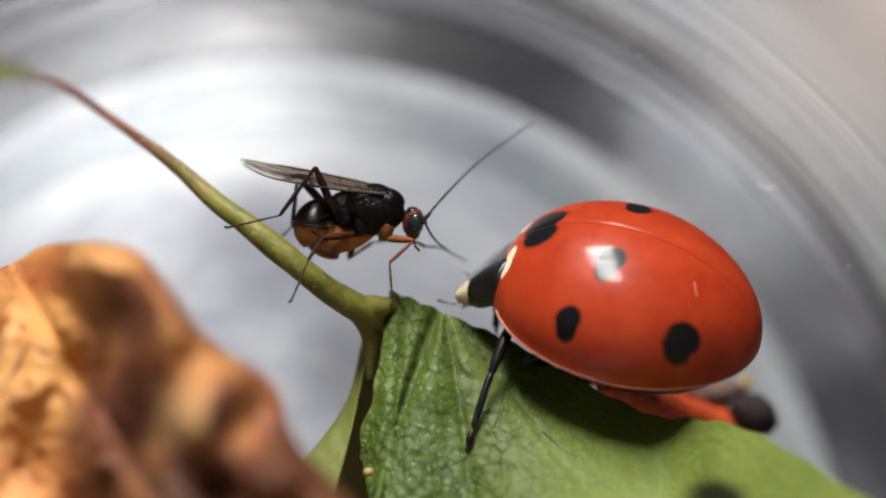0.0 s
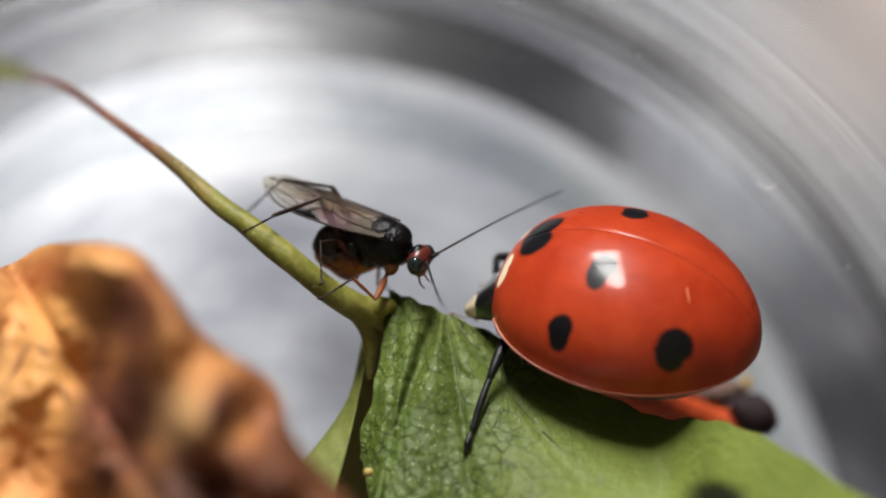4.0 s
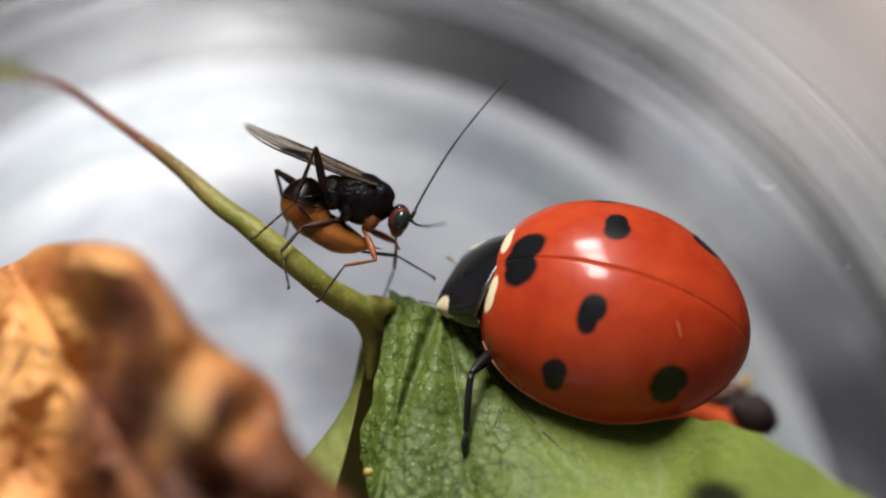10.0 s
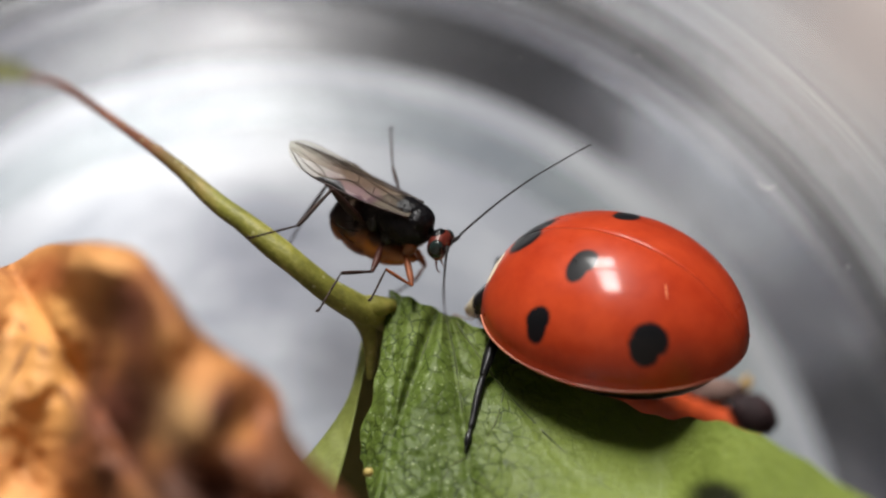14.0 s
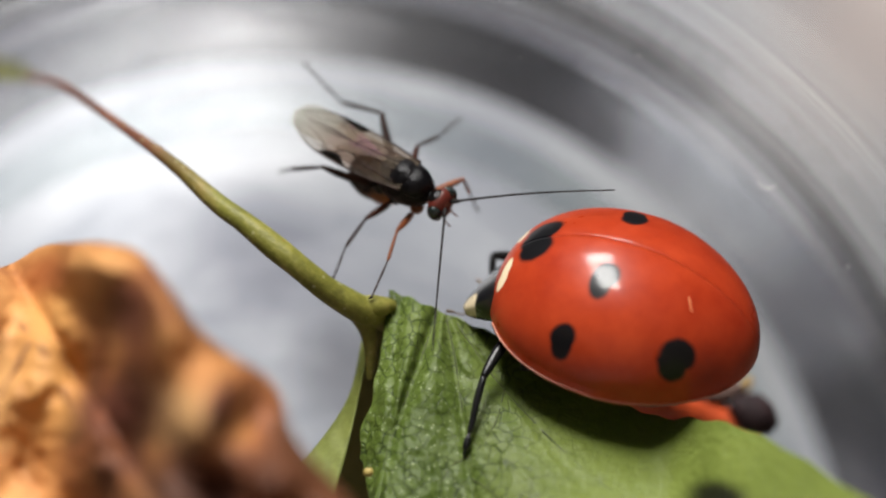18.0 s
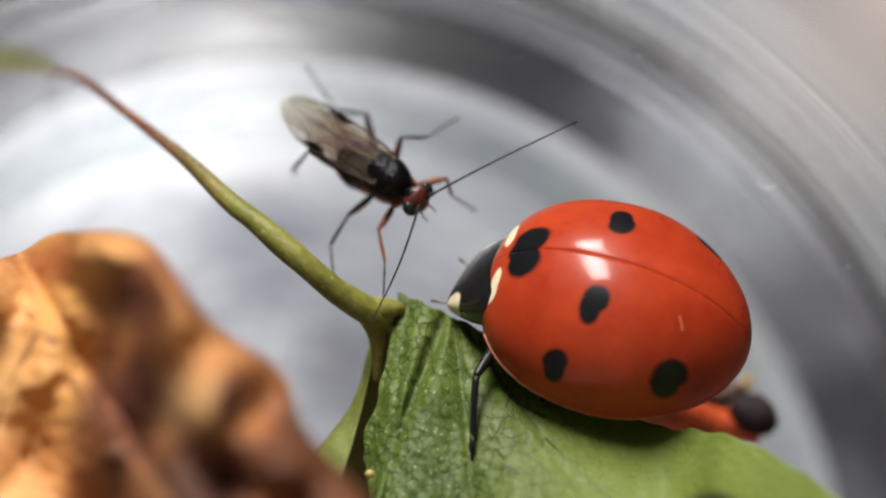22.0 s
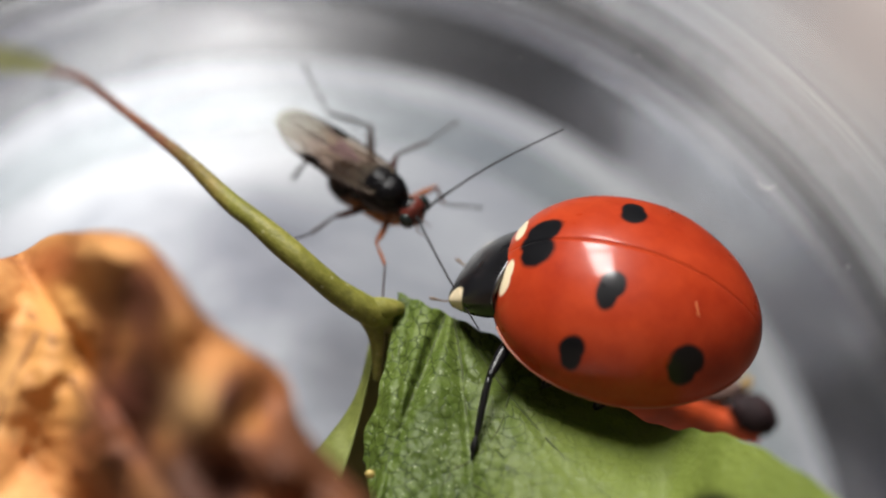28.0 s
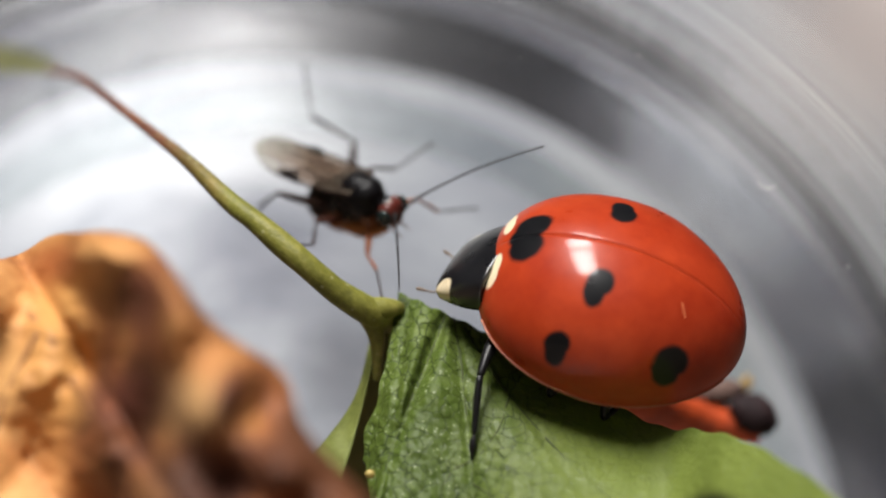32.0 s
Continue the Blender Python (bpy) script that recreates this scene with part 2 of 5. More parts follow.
def jar():
    j = tagged(empty("glass_jar"), "clear glass jar lying on its side on the table", "jar")
    c = (JAR_X, JAR_C)
    part("wall", lathe([(16.2, 4.0), (16.2, -24), (16.6, -27), (17.6, -27), (17.6, 6)], 200, c),
         clear_glass("jar_wall_glass", (1.0, 1.0, 0.99), (0.78, 0.78, 0.78), 0.05, 0.5, 1.2, 0.0, 520.0), j, "clear glass side wall")
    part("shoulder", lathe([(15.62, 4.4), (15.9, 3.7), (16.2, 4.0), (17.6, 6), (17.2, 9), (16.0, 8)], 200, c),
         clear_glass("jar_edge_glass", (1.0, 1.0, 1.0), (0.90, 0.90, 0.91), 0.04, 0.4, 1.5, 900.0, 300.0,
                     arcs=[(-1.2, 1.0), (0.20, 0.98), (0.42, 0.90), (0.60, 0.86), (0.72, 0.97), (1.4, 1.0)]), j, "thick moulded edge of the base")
    for r, y, w, t in ((16.0, 3.95, 0.05, 0.90), (15.67, 6.0, 0.10, 0.90)):
        ring = [(r + w * math.cos(q), y + w * math.sin(q)) for q in np.linspace(0, 2 * math.pi, 8, endpoint=False)]
        part("mould_line", lathe(ring, 240, c), clear_glass("mould_line_glass", (0.98, 0.98, 0.98), (t, t, t * 1.03), 0.06, 0.3, 2.2, 0.0, 0.0, 0.38, 0.70), j, "fine mould line in the glass")
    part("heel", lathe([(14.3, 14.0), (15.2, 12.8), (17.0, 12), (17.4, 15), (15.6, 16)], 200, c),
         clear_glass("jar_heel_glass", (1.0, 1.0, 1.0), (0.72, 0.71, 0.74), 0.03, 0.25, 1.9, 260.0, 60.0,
                     arcs=[(-1.0, 0.9), (-0.35, 0.84), (-0.20, 0.80), (0.05, 0.76), (0.20, 0.78), (0.42, 0.82), (0.56, 0.90), (0.68, 0.96), (0.85, 1.0), (1.08, 0.85), (1.2, 0.50), (1.4, 0.7)]), j, "thick heel ring with painted dark bands")
    # Tinted ring that paints the broad dark band of the glass.
    ring = [(17.05 + 0.42 * math.cos(q), 13.6 + 0.3 * math.sin(q)) for q in np.linspace(0, 2 * math.pi, 12, endpoint=False)]
    part("foot_band", lathe(ring, 200, c), clear_glass("foot_band_glass", (0.86, 0.86, 0.85), (0.66, 0.66, 0.66), 0.03, 0.4, 2.0, 0.0, 0.0), j, "dark-tinted ring round the jar's foot")
    # Bead added to catch a bright band beside the dark one.
    ring = [(18.0 + 0.40 * math.cos(q), 12.6 + 0.40 * math.sin(q)) for q in np.linspace(0, 2 * math.pi, 16, endpoint=False)]
    part("glint_bead", lathe(ring, 200, c), clear_glass("bead_glass", (1.0, 1.0, 1.0), (0.94, 0.94, 0.95), 0.05, 0.35, 2.0, 0.0, 0.0), j, "rounded glass bead added round the foot for a glint")
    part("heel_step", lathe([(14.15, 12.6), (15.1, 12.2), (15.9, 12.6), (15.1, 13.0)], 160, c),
         clear_glass("jar_step_glass", (1.0, 1.0, 1.0), (0.86, 0.86, 0.87), 0.02, 0.3, 1.9, 260.0, 60.0, arcs=[(-1.2, 1.0), (-0.10, 0.90), (0.10, 0.70), (0.20, 0.52), (0.42, 0.48), (0.56, 0.66), (0.68, 1.0), (1.4, 1.0)]), j, "step of the base with a painted dark band")
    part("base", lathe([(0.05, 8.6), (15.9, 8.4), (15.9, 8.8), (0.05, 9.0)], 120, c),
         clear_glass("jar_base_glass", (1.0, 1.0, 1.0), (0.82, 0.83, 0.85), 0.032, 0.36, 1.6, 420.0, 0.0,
                     dim_spots=[(-2.4, -2.8, 2.0, 0.70), (-3.6, -0.4, 2.4, 0.86), (-5.2, -0.1, 2.8, 0.84), (1.2, 2.6, 2.2, 0.90)]), j, "clear glass base")
    # The grey tint of this ring paints a dimmer band into the bright base.
    part("inner_ring", lathe([(12.3, 11.0), (12.85, 10.6), (13.4, 11.0), (12.85, 11.4)], 160, c),
         clear_glass("jar_inner_glass", (0.93, 0.95, 0.95), (0.78, 0.81, 0.81), 0.03, 0.3, 1.5, 300.0, 0.0), j, "shallow ring moulded in the base")
    for p in list(j.children):
        p.visible_shadow = False


def dust():
    """Specks and short fibres stuck to the glass."""
    white = mottled("dust", (0.6, 0.6, 0.58), (0.85, 0.85, 0.82), 4000, 0.8)
    for x, z, r in ((6.95, 1.58, 0.040), (8.95, -0.40, 0.035), (1.68, 4.22, 0.018), (7.16, 1.40, 0.03), (4.35, 4.28, 0.03)):
        f = (93.24 + 2.0) / 93.24
        tagged(link("dust_speck", ball((x * f, 2.0, z * f), (r * 0.55, r * 0.4, r * 0.45), None, 10, 6, lambda q: q * (1 + 0.5 * noise.noise(q * 2 + Vector((x, z, 0))))), white), "tiny pale dust speck on the glass", "dust", "dust on the jar")
    tagged(link("dust_fibre", tube([(7.10, 2.0, 1.50, 0.010), (7.22, 2.0, 1.38, 0.012), (7.40, 2.0, 1.36, 0.010), (7.52, 2.0, 1.46, 0.008)], 6, 20), white), "tiny pale curled fibre on the glass", "dust", "dust on the jar")


room()
jar()
dust()


# ---- the sprig: green leaf and its stalk ----
def leaf_material(name):
    m, ns, ls, b = nodes_of(name)
    co = coords(ns)
    warp = noise_tex(ns, ls, 900, 2, 0.5, co)
    off = ns.new("ShaderNodeVectorMath")
    off.operation = "MULTIPLY_ADD"
    ls.new(warp.outputs["Color"], off.inputs[0])
    off.inputs[1].default_value = (0.00060,) * 3
    ls.new(co, off.inputs[2])
    v = ns.new("ShaderNodeTexVoronoi")
    v.feature = "DISTANCE_TO_EDGE"
    v.inputs["Scale"].default_value = 3100
    ls.new(off.outputs[0], v.inputs["Vector"])
    v2 = ns.new("ShaderNodeTexVoronoi")
    v2.feature = "DISTANCE_TO_EDGE"
    v2.inputs["Scale"].default_value = 9000
    ls.new(off.outputs[0], v2.inputs["Vector"])
    vein = ramp(ns, [(0.0, (0, 0, 0)), (0.02, (0.2, 0.2, 0.2)), (0.06, (1, 1, 1))])
    ls.new(v.outputs[0], vein.inputs[0])
    vein2 = ramp(ns, [(0.0, (0.72, 0.72, 0.72)), (0.12, (1, 1, 1))])
    ls.new(v2.outputs[0], vein2.inputs[0])
    n1 = noise_tex(ns, ls, 260, 4, 0.6, co)
    n2 = noise_tex(ns, ls, 5600, 4, 0.65, co)
    tone = ramp(ns, [(0.3, (0.086, 0.124, 0.026)), (0.7, (0.200, 0.248, 0.060))])
    ls.new(mix_rgb(ns, ls, 0.3, n1.outputs[0], n2.outputs[0]), tone.inputs[0])
    sep = ns.new("ShaderNodeSeparateXYZ")
    ls.new(co, sep.inputs[0])
    age = ramp(ns, [(0.24, (0, 0, 0)), (0.48, (1, 1, 1))])
    ls.new(math_node(ns, ls, "ADD", math_node(ns, ls, "MULTIPLY", sep.outputs[0], 95.0), math_node(ns, ls, "MULTIPLY", n1.outputs[0], 0.3)), age.inputs[0])
    old = ramp(ns, [(0.3, (0.150, 0.195, 0.036)), (0.7, (0.245, 0.300, 0.068))])
    ls.new(n1.outputs[0], old.inputs[0])
    tone_c = mix_rgb(ns, ls, age.outputs[0], tone.outputs[0], old.outputs[0])
    young = ramp(ns, [(0.25, (1, 1, 1)), (0.75, (0, 0, 0))], "EASE")      # darker and cooler towards the stalk
    ls.new(math_node(ns, ls, "ADD", math_node(ns, ls, "MULTIPLY", sep.outputs[0], 230.0), math_node(ns, ls, "MULTIPLY", n1.outputs[0], 0.8)), young.inputs[0])
    tone_c = mix_rgb(ns, ls, young.outputs[0], tone_c, mix_rgb(ns, ls, 1.0, tone_c, (0.72, 0.80, 0.66), "MULTIPLY"))
    dark = mix_rgb(ns, ls, 1.0, tone_c, (0.20, 0.24, 0.22), "MULTIPLY")
    patch = noise_tex(ns, ls, 650, 3, 0.6, co)
    pr = ramp(ns, [(0.40, (0.25, 0.25, 0.25)), (0.58, (1, 1, 1))])
    ls.new(patch.outputs[0], pr.inputs[0])
    faint = math_node(ns, ls, "MULTIPLY", pr.outputs[0], math_node(ns, ls, "MULTIPLY_ADD", age.outputs[0], -0.8))
    faint.node.inputs[1].links[0].from_node.inputs[2].default_value = 0.95
    col = mix_rgb(ns, ls, vein.outputs[0], mix_rgb(ns, ls, faint, tone_c, dark), tone_c)
    col = mix_rgb(ns, ls, 0.3, col, vein2.outputs[0], "MULTIPLY")
    sparkle = ns.new("ShaderNodeTexVoronoi")      # sparkles towards the stalk, painted as pale dots
    sparkle.inputs["Scale"].default_value = 6500
    ls.new(co, sparkle.inputs["Vector"])
    hr = ramp(ns, [(0.10, (0.7, 0.7, 0.7)), (0.24, (0, 0, 0))])
    ls.new(sparkle.outputs[0], hr.inputs[0])
    col = mix_rgb(ns, ls, math_node(ns, ls, "MULTIPLY", hr.outputs[0], young.outputs[0]), col, (0.36, 0.42, 0.22))
    spot = ns.new("ShaderNodeVectorMath")      # a near-black spot near the far lobe
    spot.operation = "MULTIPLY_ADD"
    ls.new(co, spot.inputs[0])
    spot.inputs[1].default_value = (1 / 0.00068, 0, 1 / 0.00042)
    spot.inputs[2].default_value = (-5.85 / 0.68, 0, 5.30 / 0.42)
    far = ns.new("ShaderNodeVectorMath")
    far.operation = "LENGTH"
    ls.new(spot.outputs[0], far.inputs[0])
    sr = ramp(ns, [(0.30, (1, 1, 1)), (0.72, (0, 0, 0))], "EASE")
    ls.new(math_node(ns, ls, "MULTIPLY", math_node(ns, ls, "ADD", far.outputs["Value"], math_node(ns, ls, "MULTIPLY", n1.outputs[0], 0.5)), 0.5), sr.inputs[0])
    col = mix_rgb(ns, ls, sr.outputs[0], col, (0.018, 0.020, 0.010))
    ls.new(col, b.inputs["Base Color"])
    setv(b, Roughness=0.34, Specular_IOR_Level=0.26)
    h = mix_rgb(ns, ls, 0.7, mix_rgb(ns, ls, 0.6, vein.outputs[0], vein2.outputs[0]), n2.outputs[0])
    bump(ns, ls, h, b, 0.8, 0.00008)
    tl = ns.new("ShaderNodeBsdfTranslucent")
    ls.new(mix_rgb(ns, ls, 1.0, col, (1.0, 1.25, 0.5), "MULTIPLY"), tl.inputs[0])
    mx = ns.new("ShaderNodeMixShader")
    mx.inputs[0].default_value = 0.3
    ls.new(b.outputs[0], mx.inputs[1])
    ls.new(tl.outputs[0], mx.inputs[2])
    ls.new(mx.outputs[0], ns["Material Output"].inputs[0])
    return m


LEAF = leaf_material("green_leaf")
# Darker than the blade: the shade in the vein grooves is in this colour.
SHADED_VEIN = mottled("shaded_leaf_vein", (0.035, 0.048, 0.014), (0.085, 0.105, 0.030), 1500, 0.6, 0.3, 0.03, 0.2)


def stalk_material():
    m, ns, ls, b = nodes_of("leaf_stalk")
    co = coords(ns)
    sep = ns.new("ShaderNodeSeparateXYZ")
    ls.new(co, sep.inputs[0])
    n1 = noise_tex(ns, ls, 700, 4, 0.6, co)
    n2 = noise_tex(ns, ls, 6000, 3, 0.6, co)
    green = ramp(ns, [(0.36, (0.105, 0.100, 0.016)), (0.5, (0.160, 0.156, 0.026)), (0.64, (0.245, 0.225, 0.052))])
    ls.new(mix_rgb(ns, ls, 0.4, n1.outputs[0], n2.outputs[0]), green.inputs[0])
    red = ramp(ns, [(0.3, (0.10, 0.035, 0.02)), (0.7, (0.22, 0.085, 0.045))])
    ls.new(n1.outputs[0], red.inputs[0])
    g = math_node(ns, ls, "MULTIPLY_ADD", sep.outputs[0], -1000.0)
    g.node.inputs[2].default_value = -5.2
    g = math_node(ns, ls, "ADD", g, math_node(ns, ls, "MULTIPLY", n1.outputs[0], 1.6))
    mr = ramp(ns, [(0.25, (0, 0, 0)), (0.95, (1, 1, 1))])
    ls.new(math_node(ns, ls, "MULTIPLY", g, 0.4), mr.inputs[0])
    dots = ns.new("ShaderNodeTexVoronoi")      # pale pores
    dots.inputs["Scale"].default_value = 3600
    ls.new(co, dots.inputs["Vector"])
    dr = ramp(ns, [(0.10, (1, 1, 1)), (0.20, (0, 0, 0))])
    ls.new(dots.outputs[0], dr.inputs[0])
    skin = mix_rgb(ns, ls, mr.outputs[0], green.outputs[0], red.outputs[0])
    ls.new(mix_rgb(ns, ls, math_node(ns, ls, "MULTIPLY", dr.outputs[0], 0.5), skin, (0.40, 0.38, 0.20)), b.inputs["Base Color"])
    setv(b, Roughness=0.55, Specular_IOR_Level=0.3)
    bump(ns, ls, n2.outputs[0], b, 0.6, 0.00004)
    return m


STALK = stalk_material()
OLIVE = mottled("olive_leaf", (0.065, 0.066, 0.022), (0.13, 0.125, 0.045), 400, 0.95, spec=0.05)
LOBE = mottled("lobe_green", (0.085, 0.10, 0.020), (0.20, 0.22, 0.055), 1300, 0.6, 0.3, 0.03, 0.2)
TIP = mottled("yellow_tip", (0.30, 0.22, 0.05), (0.5, 0.38, 0.12), 4000, 0.5)


def leaf_depth(x, z):
    """How far back the leaf blade lies: it leans away towards its top edge and curls forwards at its far lobe."""
    y = 0.75 + 0.17 * (x - 3.75)
    y += 0.75 * (z + 2.2) if z > -3.0 else -0.60 + (0.42 + 0.62 * smoothstep(-0.5, 2.5, x)) * (z + 3.0)
    y -= 1.25 * max(0.0, x - 4.4) * smoothstep(4.4, 6.0, x)
    y += 0.26 * smoothstep(-1.6, -0.4, z + 1.15 + 0.56 * x) * smoothstep(0.4, 1.4, x) * smoothstep(5.2, 4.0, x)     # hollow under the beetle
    return y


def leaf_fold(x, z):
    """The creases along the main veins, the swellings between them and the fine unevenness of the blade."""
    g0, g1, g2, g3 = -0.98 + 0.07 * (z + 1.47), -0.12 + 0.385 * (z + 1.46), 0.10 - 0.155 * (z + 1.67), 0.30 - 0.78 * (z + 1.65)
    near = smoothstep(3.2, 0.4, x)
    y = 0.0
    for g, deep, wide in ((g0, 0.10, 0.10), (g1, 0.26, 0.15), (g2, 0.12, 0.09), (g3, 0.10, 0.12)):
        y += deep * math.exp(-((x - g) / wide) ** 2)
    for a, b, bulge in ((g0, g1, 0.16), (g1, g2, 0.20), (g2, g3, 0.12)):
        m, w = (a + b) / 2, max(0.12, abs(b - a) / 2)
        y -= bulge * math.exp(-((x - m) / (0.7 * w)) ** 2)
    y *= 0.25 + 0.75 * near
    y += 0.06 * noise.noise(Vector((x * 1.6, z * 1.6, 0.3)))
    y += (0.035 + 0.03 * near) * noise.noise(Vector((x * 5, z * 5, 2.0))) + 0.025 * near * noise.noise(Vector((x * 12, z * 12, 7.0)))
    return y


TOP = [(-1.22, -0.92), (-0.75, -1.08), (-0.2, -1.32), (0.5, -1.62), (1.2, -1.92), (1.95, -2.28), (2.8, -2.78), (3.9, -3.36), (4.75, -3.70),
       (5.5, -3.70), (6.3, -3.80), (7.3, -4.25), (8.4, -4.95), (9.8, -5.9)]
LOW = [(-1.78, -4.60), (-1.55, -5.6), (-1.0, -6.6), (-0.2, -7.2), (0.8, -7.5), (2.0, -7.6), (2.8, -7.7), (3.6, -7.7), (4.5, -7.8),
       (5.6, -7.8), (6.6, -7.9), (7.6, -8.0), (8.8, -8.2), (10.2, -8.5)]


def sprig():
    s = tagged(empty("leaf_sprig"), "green veined leaf on a reddish-green stalk in the jar", "leaf")
    top, low = spline(TOP, 160), spline(LOW, 160)

    def blade(u, v):
        a, b = top[round(u * 160)], low[round(u * 160)]
        tooth = 0.03 * math.sin(u * 95) * (1 - v) ** 6
        x, z = a[0] + (b[0] - a[0]) * v, a[1] + (b[1] - a[1]) * v + tooth
        if u == 0:
            x += 0.05 * math.sin(v * 21) + 0.10 * math.sin(v * 5)
        curl = 0.9 * smoothstep(0.10, 0.0, u) * (0.25 + 0.75 * v)
        return (x, leaf_depth(x, z) + leaf_fold(x, z) + curl, z)

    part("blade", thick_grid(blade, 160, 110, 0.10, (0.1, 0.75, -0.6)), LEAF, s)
    # the main veins lie in the folds of the blade
    for pts in ([(-0.15, -1.40), (-0.40, -2.2), (-0.75, -3.1), (-1.08, -4.0), (-1.30, -4.7)], [(0.05, -1.45), (0.25, -2.3), (0.40, -3.3), (0.55, -4.3), (0.62, -5.0), (0.80, -6.0)],
                [(0.30, -1.65), (1.1, -2.8), (2.0, -3.8), (3.2, -4.9), (4.4, -5.7)], [(0.52, -4.55), (0.20, -4.72), (-0.05, -5.1), (-0.35, -5.6)],
                [(1.35, -3.1), (1.15, -3.8), (0.78, -4.35), (0.60, -4.60)], [(0.62, -5.0), (1.1, -5.3), (1.9, -6.0)]):
        path = [(x, leaf_depth(x, z) + leaf_fold(x, z) + 0.012, z, 0.032 - 0.0022 * i) for i, (x, z) in enumerate(spline(pts, 10))]
        part("vein", tube(path, 8, 40), SHADED_VEIN, s)

    # the second lobe, seen nearly edge-on behind the stalk's end, and the shaded underside of the leaf beside it
    def lobe(u, v):
        p = spline([(-1.58, -1.40), (-1.82, -2.0), (-2.02, -3.0), (-2.30, -3.64), (-2.85, -4.4), (-3.5, -5.1)], 40)[round(u * 40)]
        q = spline([(-1.50, -1.50), (-1.66, -2.1), (-1.84, -3.0), (-1.98, -3.74), (-2.15, -4.5), (-2.45, -5.6)], 40)[round(u * 40)]
        x, z = p[0] + (q[0] - p[0]) * v, p[1] + (q[1] - p[1]) * v
        return (x, 1.1 + 0.55 * (z + 3.0) - 0.35 * v + 0.06 * noise.noise(Vector((x * 3, z * 3, 5))), z)

    part("lobe", thick_grid(lobe, 40, 10, 0.10, (0.3, 1, 0)), LOBE, s, "small smooth green lobe")

    def under(u, v):
        p = spline([(-1.62, -1.55), (-1.85, -2.3), (-2.1, -3.3), (-2.4, -4.2), (-3.1, -5.8)], 40)[round(u * 40)]
        q = spline([(-1.10, -1.45), (-1.15, -2.3), (-1.25, -3.4), (-1.35, -4.6), (-1.0, -6.2)], 40)[round(u * 40)]
        x, z = p[0] + (q[0] - p[0]) * v, p[1] + (q[1] - p[1]) * v
        return (x, 1.5 - 0.75 * (z + 2.0) + 0.5 * v + 0.05 * noise.noise(Vector((x * 3, z * 3, 5))), z)

    part("underside", thick_grid(under, 40, 10, 0.10, (0.3, 1, 0)), OLIVE, s, "dull olive underside of the leaf")
    part("stalk", tube([(-1.15, 1.35, -1.75, 0.10), (-1.42, 1.0, -1.62, 0.22), (-1.78, 0.5, -1.38, 0.32), (-2.55, 0.2, -0.91, 0.285), (-3.2, 0.0, -0.38, 0.275), (-3.8, 0.1, 0.10, 0.285),
                        (-4.4, 0.3, 0.58, 0.24), (-5.06, 0.7, 1.05, 0.22), (-6.1, 1.6, 1.94, 0.155), (-7.48, 3.2, 2.90, 0.105),
                        (-8.70, 5.0, 3.70, 0.10), (-9.25, 6.5, 3.94, 0.095), (-10.0, 8.2, 4.10, 0.08)], 16, 120, knob=0.03), STALK, s, "stalk turning from green to dark red")
    part("stalk_joint", tube([(-1.80, 0.6, -1.50, 0.26), (-1.66, 0.75, -1.85, 0.20), (-1.62, 0.9, -2.3, 0.14), (-1.64, 1.1, -2.9, 0.08)], 14, 36, knob=0.06), STALK, s)
    part("stalk_spur", tube([(-2.00, 0.45, -1.26, 0.25), (-1.65, 0.52, -1.30, 0.27), (-1.36, 0.66, -1.28, 0.24), (-1.10, 0.86, -1.26, 0.12)], 14, 24, knob=0.10), STALK, s)
    part("upper_leaf", thick_grid(lambda u, v: (-11.9 + 2.1 * u, 9.5 + 2 * v - 2.2 * u * u, 4.08 + 0.78 * v * (1 - 0.8 * u * u) - 0.05 * u), 20, 8, 0.1, (0, 1, 0.2)), OLIVE, s, "yellow-green leaf base")
    part("leaf_tooth", ball((-1.62, -1.75, -4.85), (0.11, 0.09, 0.10)), TIP, s, "small yellow leaf tooth")
    return s


